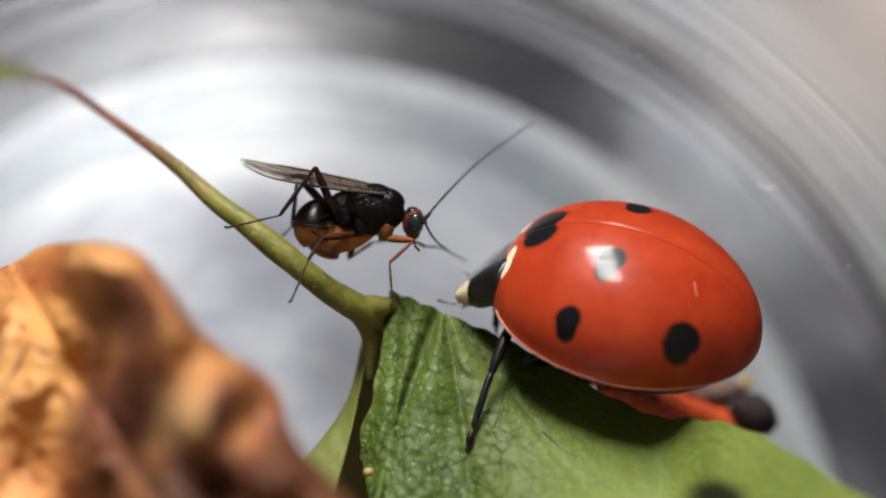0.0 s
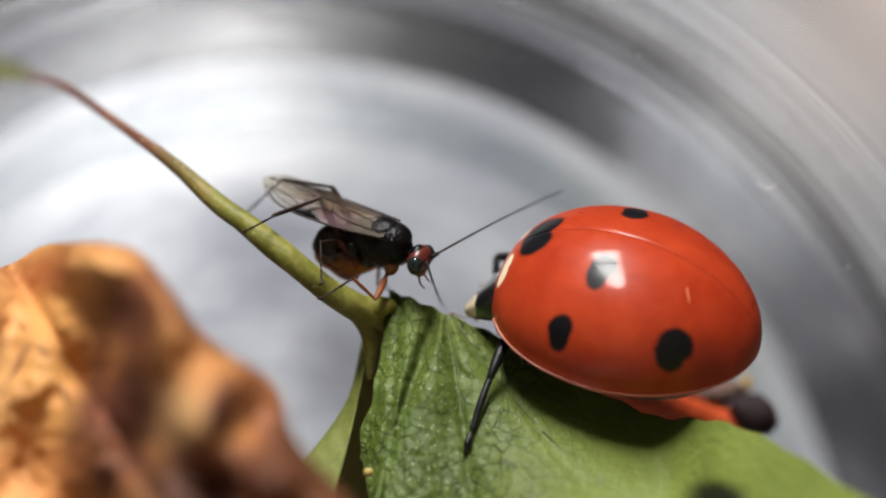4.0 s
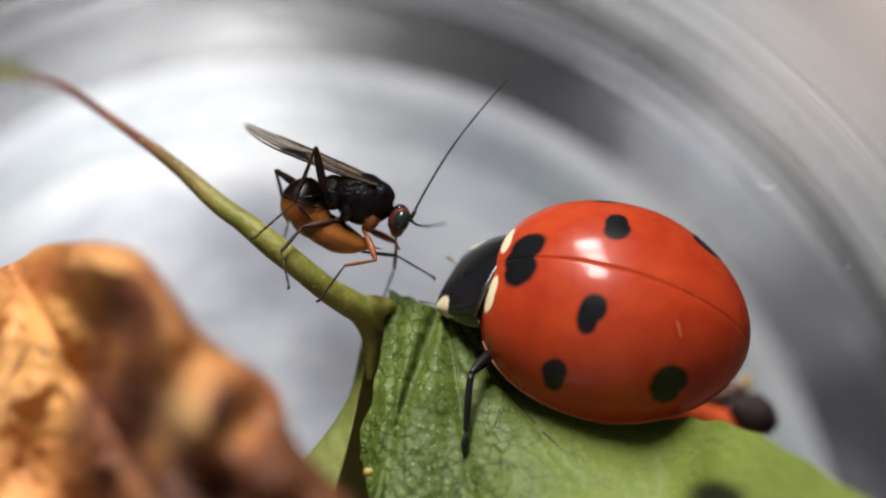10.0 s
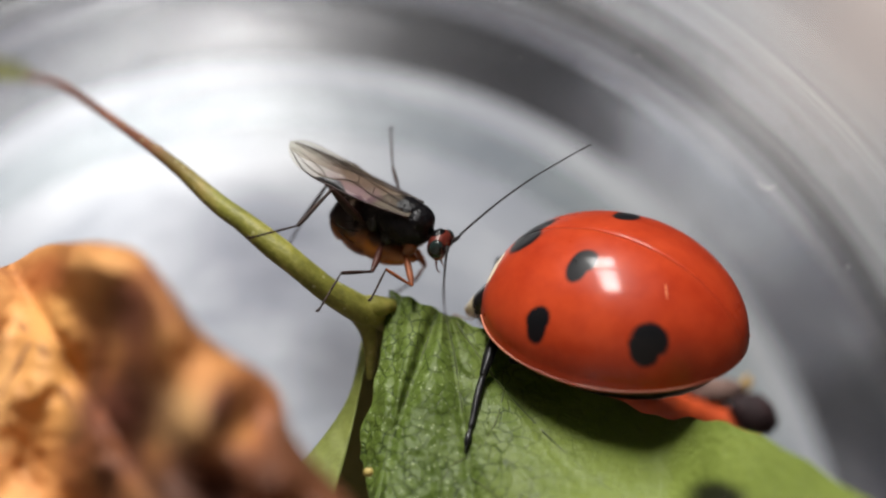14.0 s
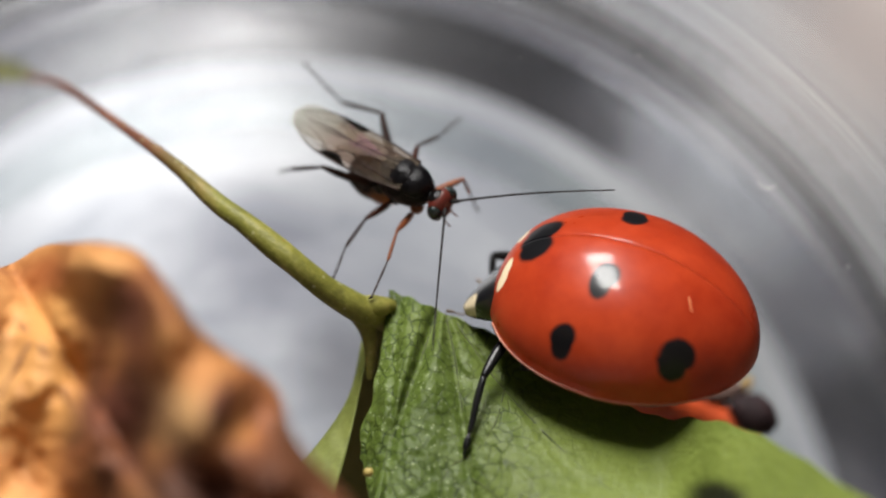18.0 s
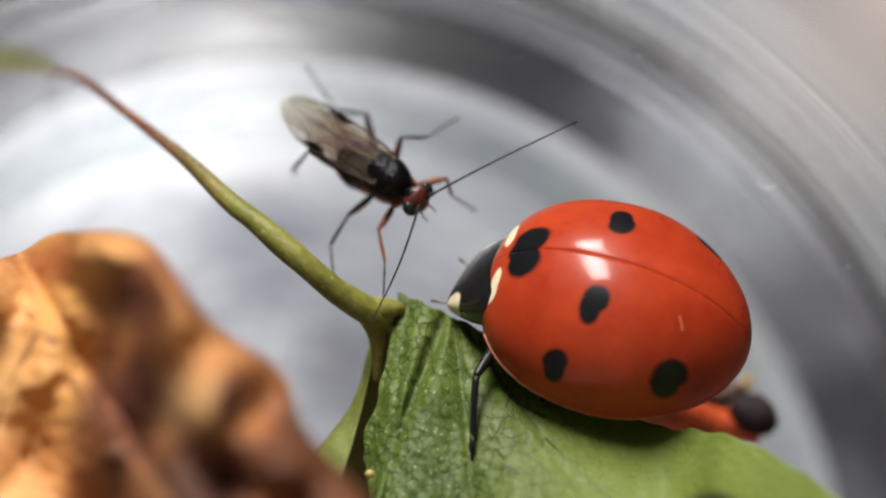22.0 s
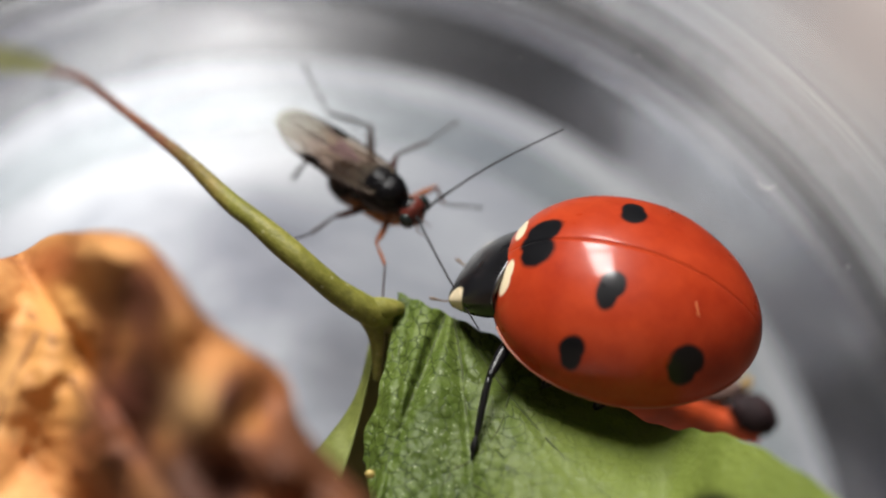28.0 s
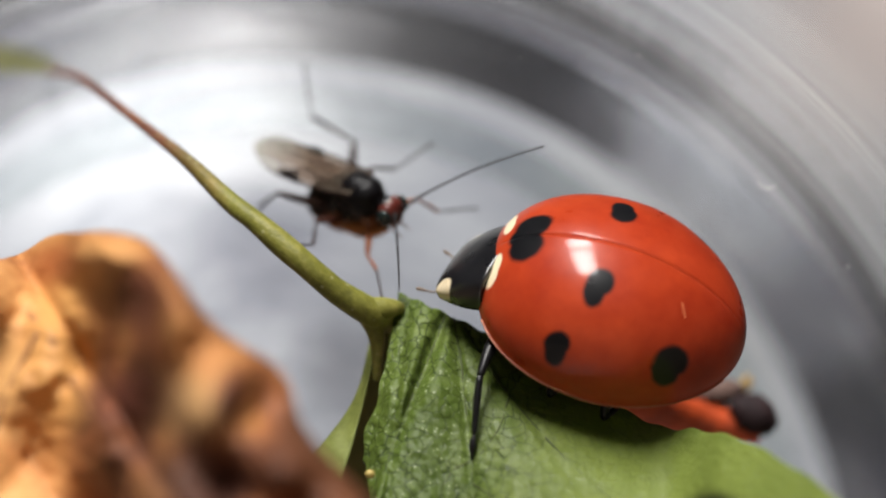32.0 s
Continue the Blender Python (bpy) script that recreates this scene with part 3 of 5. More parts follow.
# ---- the dead leaf ----
def dead_material():
    m, ns, ls, b = nodes_of("dead_leaf")
    co = coords(ns)
    n1 = noise_tex(ns, ls, 420, 4, 0.55, co, 0.8)
    n2 = noise_tex(ns, ls, 3200, 4, 0.6, co)
    n3 = noise_tex(ns, ls, 210, 2, 0.5, co, 0.5)
    r = ramp(ns, [(0.40, (0.11, 0.038, 0.015)), (0.47, (0.25, 0.085, 0.030)), (0.54, (0.42, 0.175, 0.055)), (0.64, (0.60, 0.31, 0.110))])
    sep = ns.new("ShaderNodeSeparateXYZ")
    ls.new(co, sep.inputs[0])
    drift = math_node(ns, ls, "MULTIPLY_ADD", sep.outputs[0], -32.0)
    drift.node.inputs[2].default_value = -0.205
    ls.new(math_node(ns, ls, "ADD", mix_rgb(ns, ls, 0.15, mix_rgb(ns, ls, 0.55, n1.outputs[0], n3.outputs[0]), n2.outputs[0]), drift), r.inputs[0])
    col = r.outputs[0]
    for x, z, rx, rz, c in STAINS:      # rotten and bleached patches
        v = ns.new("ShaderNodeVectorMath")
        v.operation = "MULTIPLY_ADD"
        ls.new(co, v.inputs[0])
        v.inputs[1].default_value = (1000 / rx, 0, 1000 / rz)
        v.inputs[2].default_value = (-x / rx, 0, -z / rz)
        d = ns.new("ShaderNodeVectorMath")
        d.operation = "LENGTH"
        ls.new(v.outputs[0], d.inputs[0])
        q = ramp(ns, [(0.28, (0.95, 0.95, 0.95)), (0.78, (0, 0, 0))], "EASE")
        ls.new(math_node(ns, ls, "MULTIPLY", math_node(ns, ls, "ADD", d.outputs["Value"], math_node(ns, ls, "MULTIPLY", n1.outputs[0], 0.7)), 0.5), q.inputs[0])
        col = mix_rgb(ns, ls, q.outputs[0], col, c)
    ls.new(col, b.inputs["Base Color"])
    setv(b, Roughness=0.6, Specular_IOR_Level=0.3)
    bump(ns, ls, n2.outputs[0], b, 0.6, 0.00008)
    return m


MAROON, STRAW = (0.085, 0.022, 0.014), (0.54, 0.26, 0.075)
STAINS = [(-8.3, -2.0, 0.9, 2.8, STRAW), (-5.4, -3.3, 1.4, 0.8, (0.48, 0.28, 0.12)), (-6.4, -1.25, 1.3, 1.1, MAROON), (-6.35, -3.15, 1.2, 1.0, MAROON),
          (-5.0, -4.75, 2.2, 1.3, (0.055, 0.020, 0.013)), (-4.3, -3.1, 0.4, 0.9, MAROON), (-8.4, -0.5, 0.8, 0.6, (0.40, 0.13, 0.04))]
DEAD = dead_material()


def dead_leaf():
    edge = [(-10.6, -0.6), (-9.6, -0.35), (-8.9, 0.05), (-8.3, 0.12), (-7.55, 0.12), (-6.75, -0.1), (-6.05, -0.9), (-5.45, -1.75),
            (-4.75, -2.35), (-4.05, -2.75), (-3.62, -3.25), (-3.40, -4.0), (-2.9, -4.7), (-2.3, -5.3), (-1.4, -6.4)]
    top = spline(edge, 90)

    def sheet(u, v):
        a = top[round(u * 90)]
        x = a[0] - (2.2 + 1.3 * u) * v ** 1.3 * u
        z = a[1] - 7.0 * v * (1 - 0.25 * u)
        s = x * 0.78 + z * 0.62
        ridge = 0.7 * math.sin(s * 2.3 + 0.6 * math.sin(z * 1.3)) + 0.45 * math.sin((x * 0.9 - z * 0.5) * 3.1 + 1.0)
        crease = -0.8 * math.exp(-((x + 8.6 - 0.62 * (-1.9 - z)) / 0.22) ** 2)
        fine = 0.5 * noise.noise(Vector((x * 0.9, z * 0.9, 1.2))) + 0.16 * noise.noise(Vector((x * 3.2, z * 3.2, 4.0)))
        roll_over = 0.9 * max(0.0, 1 - v / 0.10) ** 2
        y = -4.0 - 6.0 * smoothstep(0.4, 4.4, x + 9.6 + 0.12 * (z + 4.9)) + 0.45 * (z + 2.5) + 0.8 * ridge - crease * 0.7 + fine + roll_over
        f = (93.24 + y) / 93.24
        return (x * f, y, z * f)

    d = empty("dead_leaf")
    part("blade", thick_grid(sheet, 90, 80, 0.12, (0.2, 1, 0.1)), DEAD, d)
    rib = mottled("dead_leaf_rib", (0.22, 0.09, 0.035), (0.42, 0.2, 0.08), 900, 0.6)
    for line in ([(0.10, 0.22), (0.16, 0.34), (0.22, 0.48), (0.30, 0.66)], [(0.12, 0.30), (0.07, 0.40), (0.03, 0.55)]):
        path = [np.array(sheet(round(u * 90) / 90, v)) for u, v in line]
        part("rib", tube([(q[0], q[1] + 0.02, q[2], 0.06 - 0.012 * i) for i, q in enumerate(path)], 8, 30), rib, d)
    return tagged(d, "crumpled dry brown and orange dead leaf", "leaf")


# ---- shrivelled remains behind the beetle ----
def remains():
    s = tagged(empty("shrivelled_pupa"), "shrivelled orange pupa with a dark end and brownish fluff", "pupa")
    orange = mottled("pupa_orange", (0.13, 0.018, 0.008), (0.78, 0.11, 0.025), 900, 0.4, 0.4, 0.05)
    maroon = mottled("pupa_dark", (0.008, 0.005, 0.006), (0.030, 0.014, 0.015), 2500, 0.7, 0.6, 0.05, 0.2)
    fluff = mottled("pupa_fluff", (0.03, 0.017, 0.014), (0.26, 0.155, 0.125), 1100, 0.9, 0.8, 0.1)
    part("body", tube([(3.6, 2.2, -3.1, 0.2), (4.35, 3.4, -3.52, 0.46), (5.75, 4.8, -3.90, 0.50), (6.70, 5.0, -4.12, 0.42), (7.38, 5.0, -4.42, 0.16)], 20, 40, knob=0.14), orange, s)
    part("dark_end", tube([(6.70, 4.7, -3.62, 0.22), (7.02, 4.7, -3.74, 0.42), (7.40, 4.7, -3.98, 0.42), (7.66, 4.7, -4.22, 0.20)], 18, 24, knob=0.16), maroon, s, "dark maroon end")
    part("knob", ball((7.15, 6.0, -3.17), (0.14, 0.12, 0.20)), mottled("pupa_yellow", (0.30, 0.18, 0.05), (0.44, 0.29, 0.09), 3000, 0.5), s, "small yellow knob")
    def tuft(q):
        n = 1 + 0.35 * noise.noise(q * 1.8) + 0.10 * noise.noise(q * 6.0)
        return q * n
    part("fluff", ball((4.5, 3.0, -2.95), (1.0, 0.35, 0.33), None, 64, 36, tuft), fluff, s, "brownish fluff")
    part("fluff", ball((6.05, 4.9, -3.30), (0.95, 0.35, 0.30), None, 64, 36, lambda q: q * (0.95 + 0.3 * noise.noise(q * 1.8 + Vector((5, 2, 1))) + 0.1 * noise.noise(q * 7))), fluff, s, "brownish fluff")
    # Added tuft: stands in for the dark bits below the beetle's shell.
    part("fluff", ball((3.15, 2.1, -2.85), (0.75, 0.35, 0.30), None, 64, 36, lambda q: q * (0.95 + 0.3 * noise.noise(q * 2.0 + Vector((1, 7, 3))) + 0.1 * noise.noise(q * 7))), fluff, s, "brownish fluff")
    return s


SPRIG = sprig()
DEADLEAF = dead_leaf()
remains()


# ---- the beetle ----
A, B, C = 3.02, 2.55, 2.10     # half length, half width and height of the wing cases


def girth(x):
    """How wide the shell is along its length, 0 to 1: square shoulders in front, a drawn-out end behind."""
    q = min(1.0, abs(x) / A)
    return (1 - q ** 2.35) ** (1 / 2.35) if x > 0 else (1 - q ** 1.72) ** (1 / 1.90)


def rise(x):
    """How high the shell is along its length, 0 to 1."""
    q = min(1.0, abs(x) / A)
    return math.sqrt(1 - q * q) if x > 0 else (1 - q ** 1.90) ** 0.5


def dome(x, y):
    return C * rise(x) * math.sqrt(max(0.0, 1 - (y / (B * max(girth(x), 0.01))) ** 2))


def spotted(name, base_dark, base_light, spots, rough, coat, wobble=0.09, second=(), smudge=(), spec=0.11):
    """A shell with blotches: spots are (x, y, z, rx, ry, rz) in millimetres; second is a list in cream."""
    m, ns, ls, b = nodes_of(name)
    co = coords(ns)
    n1 = noise_tex(ns, ls, 420, 4, 0.6, co)
    n2 = noise_tex(ns, ls, 1500, 2, 0.5, co)
    n3 = noise_tex(ns, ls, 16000, 2, 0.5, co)
    n4 = noise_tex(ns, ls, 2600, 4, 0.65, co)
    r = ramp(ns, [(0.3, base_dark), (0.7, base_light)])
    ls.new(mix_rgb(ns, ls, 0.3, n1.outputs[0], n4.outputs[0]), r.inputs[0])
    col = r.outputs[0]

    def mask(group, soft=0.0):
        low = None
        for x, y, z, rx, ry, rz in group:
            v = ns.new("ShaderNodeVectorMath")
            v.operation = "SUBTRACT"
            ls.new(co, v.inputs[0])
            v.inputs[1].default_value = (x * MM, y * MM, z * MM)
            s = ns.new("ShaderNodeVectorMath")
            s.operation = "MULTIPLY"
            ls.new(v.outputs[0], s.inputs[0])
            s.inputs[1].default_value = (1 / (rx * MM), 1 / (ry * MM), 1 / (rz * MM))
            d = ns.new("ShaderNodeVectorMath")
            d.operation = "LENGTH"
            ls.new(s.outputs[0], d.inputs[0])
            low = d.outputs["Value"] if low is None else math_node(ns, ls, "MINIMUM", low, d.outputs["Value"])
        w = math_node(ns, ls, "ADD", low, math_node(ns, ls, "MULTIPLY", math_node(ns, ls, "SUBTRACT", n2.outputs[0], 0.5), wobble * 10))
        q = ramp(ns, [(0.425 - soft, (1, 1, 1)), (0.55 + soft, (0, 0, 0))])
        ls.new(math_node(ns, ls, "MULTIPLY", w, 0.5), q.inputs[0])
        return q.outputs[0]

    if smudge:     # worn, browner patch
        col = mix_rgb(ns, ls, math_node(ns, ls, "MULTIPLY", mask(smudge, 0.25), math_node(ns, ls, "MULTIPLY", n1.outputs[0], 0.75)), col, (0.13, 0.020, 0.010))
    if second:
        col = mix_rgb(ns, ls, mask(second), col, (0.72, 0.60, 0.40))
    if spots:
        col = mix_rgb(ns, ls, mask(spots), col, (0.006, 0.006, 0.007))
    ls.new(col, b.inputs["Base Color"])
    rr = ramp(ns, [(0.3, (rough * 0.75,) * 3), (0.7, (rough * 1.3,) * 3)])
    ls.new(n2.outputs[0], rr.inputs[0])
    ls.new(rr.outputs[0], b.inputs["Roughness"])
    setv(b, Specular_IOR_Level=spec, Coat_Weight=coat, Coat_Roughness=0.11, Coat_IOR=1.42)
    bump(ns, ls, mix_rgb(ns, ls, 0.5, n3.outputs[0], n2.outputs[0]), b, 0.14, 0.000006)
    return m


def on_shell(x, y, rx, ry):
    return (x, y, dome(x, y), rx, ry, 0.75 * max(rx, ry))


SPOTS = [on_shell(0.45, 1.02, 0.29, 0.35)[:5] + (0.36,), on_shell(0.52, 1.26, 0.26, 0.36)[:5] + (0.36,),
         on_shell(0.93, 2.22, 0.29, 0.26)[:5] + (0.42,), on_shell(0.90, 2.32, 0.25, 0.24)[:5] + (0.42,),
         on_shell(-1.56, 1.74, 0.43, 0.36)[:5] + (0.42,), on_shell(-1.52, 1.88, 0.37, 0.30)[:5] + (0.44,)]
SPOTS += [(x, -y, z, a, b, c) for x, y, z, a, b, c in SPOTS]
SPOTS += [on_shell(2.36, 0.0, 0.36, 0.36)[:5] + (0.5,), on_shell(2.26, 0.30, 0.42, 0.42)[:5] + (0.5,), on_shell(2.26, -0.30, 0.42, 0.42)[:5] + (0.5,)]
CREAM = [on_shell(2.74, sd * y, 0.10, r)[:5] + (0.36,) for sd in (1, -1) for y, r in ((0.62, 0.34), (0.82, 0.30))]
SHELL = spotted("red_wing_case", (0.235, 0.0165, 0.0055), (0.43, 0.051, 0.014), SPOTS, 0.36, 0.46, 0.06, second=CREAM, smudge=[on_shell(-2.25, 1.45, 0.55, 0.35)[:5] + (0.5,)])
PRONOTUM = spotted("black_collar", (0.003, 0.003, 0.004), (0.008, 0.008, 0.010), [], 0.30, 1.0, 0.05,
                   second=[(0.84, sd * 0.93, -0.10, 0.29, 0.25, 0.44) for sd in (1, -1)], spec=0.5)
HEAD = spotted("black_head", (0.006, 0.006, 0.007), (0.015, 0.015, 0.016), [], 0.3, 0.4, 0.03,
               second=[(1.12, sd * 0.24, -0.32, 0.12, 0.12, 0.12) for sd in (1, -1)])
BLACK = mottled("black_chitin", (0.003, 0.003, 0.004), (0.010, 0.009, 0.009), 2500, 0.3, 0.4, 0.02, 0.3)
PALE = mottled("pale_rim", (0.30, 0.045, 0.02), (0.50, 0.20, 0.12), 900, 0.4)
BROWN = mottled("brown_feeler", (0.10, 0.06, 0.03), (0.22, 0.14, 0.08), 3000, 0.5)
SCRATCH = mottled("scratch_on_shell", (0.60, 0.16, 0.05), (0.72, 0.26, 0.10), 6000, 0.5)


def wing_case(side):
    def f(u, v):
        a = math.pi * (0.02 + 0.98 * u)
        beta = -0.10 + (math.pi / 2 + 0.10) * v
        x = A * math.cos(a)
        s = girth(x)
        y = B * s * math.cos(beta)
        z = C * rise(x) * math.sin(beta)
        if v < 0.06:                      # small upturned lip at the rim
            y += 0.05 * s * (1 - v / 0.06)
        groove = math.exp(-(y / 0.04) ** 2)
        return (x, side * (y + 0.004), z - 0.004 * groove)
    return thick_grid(f, 72, 48, -0.05, (0, side * 0.3, 1))


def shell_line(points, r):
    return [(x, y, dome(x, y) + 0.0, r) for x, y in points]


BEETLE_LEGS = {}


def collar_shield():
    """The collar: a deeply arched shield, rounded behind where it slides under the wing cases, hollowed in front round the head."""
    def top(u, v):
        w = 2 * u - 1
        half = 1.26 - 0.34 * v ** 1.6 - 0.08 * (1 - v) ** 3
        back = -0.44 + 0.16 * w * w
        front = 1.16 - 0.12 * abs(w) ** 2.2
        x = back + (front - back) * v
        crown = 0.60 - 0.34 * v - 0.40 * v ** 2.0
        edge = -0.22 - 0.10 * v
        arch = math.sqrt(max(0.0, 1 - abs(w) ** 2.3))
        y = half * math.sin(w * math.pi / 2 * 0.92) / math.sin(math.pi / 2 * 0.92)
        return (x, y, edge + (crown - edge) * arch + 0.03 * abs(w) ** 6)
    return thick_grid(top, 44, 26, 0.10, (-0.25, 0, -1))


def beetle():
    s = tagged(empty("ladybird_beetle"), "glossy red seven-spotted ladybird beetle on the leaf", "beetle")
    for sd in (1, -1):
        part("wing_case", wing_case(sd), SHELL, s, "glossy red wing case with black spots")
    part("body", ball((-0.05, 0, -0.30), (2.62, 2.2, 1.05)), BLACK, s, "black underside")
    part("scratch", tube(shell_line([(-1.36, 0.70), (-1.44, 0.82), (-1.52, 0.95)], 0.022), 6, 12, flat=0.6), SCRATCH, s, "pale scratch")
    for sd in (1, -1):
        rim = [(A * math.cos(a), sd * (B * girth(A * math.cos(a)) + 0.03), -0.20 * math.sin(a), 0.028) for a in np.linspace(0.5, 2.75, 14)]
        part("rim", tube(rim, 6, 60), PALE, s, "pale worn rim")
    p = part("collar", collar_shield(), PRONOTUM, s, "black collar with cream corners")
    part("throat", ball((0.15, 0, -0.26), (0.85, 0.95, 0.42)), BLACK, p)
    part("head", ball((0.90, 0, -0.56), (0.40, 0.56, 0.34), None, 32, 20, lambda q: (q.x * (1.0 - 0.15 * q.z), q.y * (1 - 0.22 * max(0.0, q.x)), q.z)), HEAD, p, "black head with two pale marks")
    for sd in (1, -1):
        part("eye", ball((1.06, sd * 0.44, -0.54), (0.17, 0.14, 0.17)), BLACK, p)
        part("feeler", tube([(1.20, sd * 0.33, -0.62, 0.022), (1.42, sd * 0.52, -0.62, 0.018), (1.58, sd * 0.60, -0.54, 0.020), (1.70, sd * 0.64, -0.48, 0.038), (1.78, sd * 0.66, -0.46, 0.018)], 8, 24), BROWN, p, "short clubbed brown feeler")
        part("palp", tube([(1.20, sd * 0.2, -0.70, 0.045), (1.36, sd * 0.26, -0.80, 0.05), (1.45, sd * 0.28, -0.85, 0.025)], 8, 10), BROWN, p)
    for sd, tag in ((1, "l"), (-1, "r")):
        for k, (hx, hy) in enumerate(((2.25, 1.30), (0.8, 1.0), (-0.4, 1.1))):
            f = part("leg", tube([(0, 0, 0, 0.09), (0.5, 0, 0.03, 0.135), (1.0, 0, 0.02, 0.115), (1.3, 0, 0, 0.08)], 10, 16), BLACK, s)
            t = part("shin", tube([(0, 0, 0, 0.075), (0.5, 0, 0.02, 0.085), (1.0, 0, 0.0, 0.075), (1.22, 0, 0.0, 0.07), (1.3, 0, 0, 0.04), (1.42, 0, 0, 0.07), (1.58, 0, 0, 0.08), (1.70, 0, 0, 0.04), (1.78, 0, 0, 0.03), (1.86, 0, -0.05, 0.015)], 10, 36), BLACK, f)
            BEETLE_LEGS[tag + str(k)] = (f, t, Vector((hx, sd * hy, -0.38)))
    return s, p


# ---- the wasp ----
CHITIN = mottled("wasp_black", (0.002, 0.002, 0.003), (0.007, 0.006, 0.006), 5000, 0.22, 0.5, 0.02, 0.32)
AMBER = mottled("wasp_amber", (0.07, 0.020, 0.006), (0.27, 0.085, 0.018), 1800, 0.30, 0.4, 0.02)


def amber_material(name, dark_z, amber_z):
    """Abdomen skin: near black on its upper side, amber below (heights in millimetres)."""
    m, ns, ls, b = nodes_of(name)
    co = coords(ns)
    n1 = noise_tex(ns, ls, 1800, 4, 0.6, co)
    n2 = noise_tex(ns, ls, 11000, 3, 0.6, co)
    amber = ramp(ns, [(0.3, (0.12, 0.030, 0.007)), (0.7, (0.46, 0.160, 0.028))])
    ls.new(n1.outputs[0], amber.inputs[0])
    sep = ns.new("ShaderNodeSeparateXYZ")
    ls.new(co, sep.inputs[0])
    up = ns.new("ShaderNodeMapRange")
    setv(up, From_Min=amber_z * MM, From_Max=dark_z * MM)
    ls.new(math_node(ns, ls, "ADD", sep.outputs[2], math_node(ns, ls, "MULTIPLY", math_node(ns, ls, "SUBTRACT", n1.outputs[0], 0.5), 0.0004)), up.inputs[0])
    band = ramp(ns, [(0.0, (0, 0, 0)), (1.0, (1, 1, 1))], "EASE")
    ls.new(up.outputs[0], band.inputs[0])
    ls.new(mix_rgb(ns, ls, band.outputs[0], amber.outputs[0], (0.006, 0.003, 0.003)), b.inputs["Base Color"])
    setv(b, Roughness=0.28, Specular_IOR_Level=0.4)
    bump(ns, ls, n2.outputs[0], b, 0.4, 0.00002)
    return m


AMBER_UNDER = amber_material("abdomen_under_skin", -0.40, -0.80)
AMBER_UPPER = amber_material("abdomen_upper_skin", -0.50, -0.95)
AMBER_TIP = amber_material("abdomen_tip_skin", 0.38, 0.02)
RUST = mottled("wasp_rust", (0.036, 0.007, 0.006), (0.12, 0.021, 0.013), 3000, 0.35, 0.4, 0.02)
EYE_M = mottled("wasp_eye", (0.006, 0.010, 0.009), (0.02, 0.03, 0.028), 9000, 0.16, 0.2, 0.01)
LEG_DARK = mottled("wasp_leg_dark", (0.008, 0.005, 0.004), (0.032, 0.014, 0.010), 2500, 0.45, 0.4, 0.02, 0.2)
LEG_PALE = mottled("wasp_leg_amber", (0.10, 0.025, 0.010), (0.25, 0.075, 0.023), 2500, 0.45, 0.4, 0.02, 0.25)
THORAX = mottled("wasp_thorax", (0.0015, 0.0015, 0.002), (0.007, 0.006, 0.007), 1400, 0.34, 0.9, 0.09, 0.16, 3.0)
LEG_RED = mottled("wasp_leg_red", (0.018, 0.006, 0.005), (0.065, 0.018, 0.010), 2500, 0.45, 0.4, 0.02, 0.2)
FEELER = mottled("wasp_feeler", (0.006, 0.005, 0.005), (0.022, 0.018, 0.018), 3000, 0.6, spec=0.15)


def wing_material():
    m, ns, ls, b = nodes_of("smoky_wing")
    co = coords(ns)
    n1 = noise_tex(ns, ls, 900, 3, 0.5, co)
    r = ramp(ns, [(0.3, (0.86, 0.80, 0.78)), (0.7, (0.94, 0.93, 0.88))])
    ls.new(n1.outputs[0], r.inputs[0])
    sep = ns.new("ShaderNodeSeparateXYZ")
    ls.new(co, sep.inputs[0])
    smoke = ramp(ns, [(0.0, (0.90, 0.89, 0.87)), (0.22, (0.82, 0.80, 0.76)), (0.42, (0.68, 0.63, 0.58)), (1.0, (0.60, 0.53, 0.46))])
    ls.new(math_node(ns, ls, "ADD", math_node(ns, ls, "MULTIPLY", sep.outputs[0], 300.0), 0.92), smoke.inputs[0])
    tr = ns.new("ShaderNodeBsdfTransparent")
    ls.new(mix_rgb(ns, ls, 1.0, r.outputs[0], smoke.outputs[0], "MULTIPLY"), tr.inputs[0])
    tint = ramp(ns, [(0.38, (0.85, 0.42, 0.66)), (0.45, (0.75, 0.64, 0.52)), (0.62, (0.60, 0.62, 0.60))])
    ls.new(n1.outputs[0], tint.inputs[0])
    gl = ns.new("ShaderNodeBsdfGlossy")
    setv(gl, Roughness=0.32)
    ls.new(tint.outputs[0], gl.inputs[0])
    df = ns.new("ShaderNodeBsdfDiffuse")
    df.inputs[0].default_value = (0.50, 0.40, 0.30, 1)      # the inner half is tougher and tan
    m1 = ns.new("ShaderNodeMixShader")
    m1.inputs[0].default_value = 0.009
    ls.new(tr.outputs[0], m1.inputs[1])
    ls.new(gl.outputs[0], m1.inputs[2])
    m2 = ns.new("ShaderNodeMixShader")
    tough = ramp(ns, [(0.0, (0.004,) * 3), (0.38, (0.012,) * 3), (0.50, (0.075,) * 3), (1.0, (0.10,) * 3)])
    ls.new(smoke.inputs[0].links[0].from_socket, tough.inputs[0])
    ls.new(math_node(ns, ls, "MULTIPLY", tough.outputs[0], math_node(ns, ls, "MULTIPLY", math_node(ns, ls, "MULTIPLY", n1.outputs[0], n1.outputs[0]), 4.5)), m2.inputs[0])
    ls.new(m1.outputs[0], m2.inputs[1])
    ls.new(df.outputs[0], m2.inputs[2])
    ls.new(m2.outputs[0], ns["Material Output"].inputs[0])
    return m


WING = wing_material()
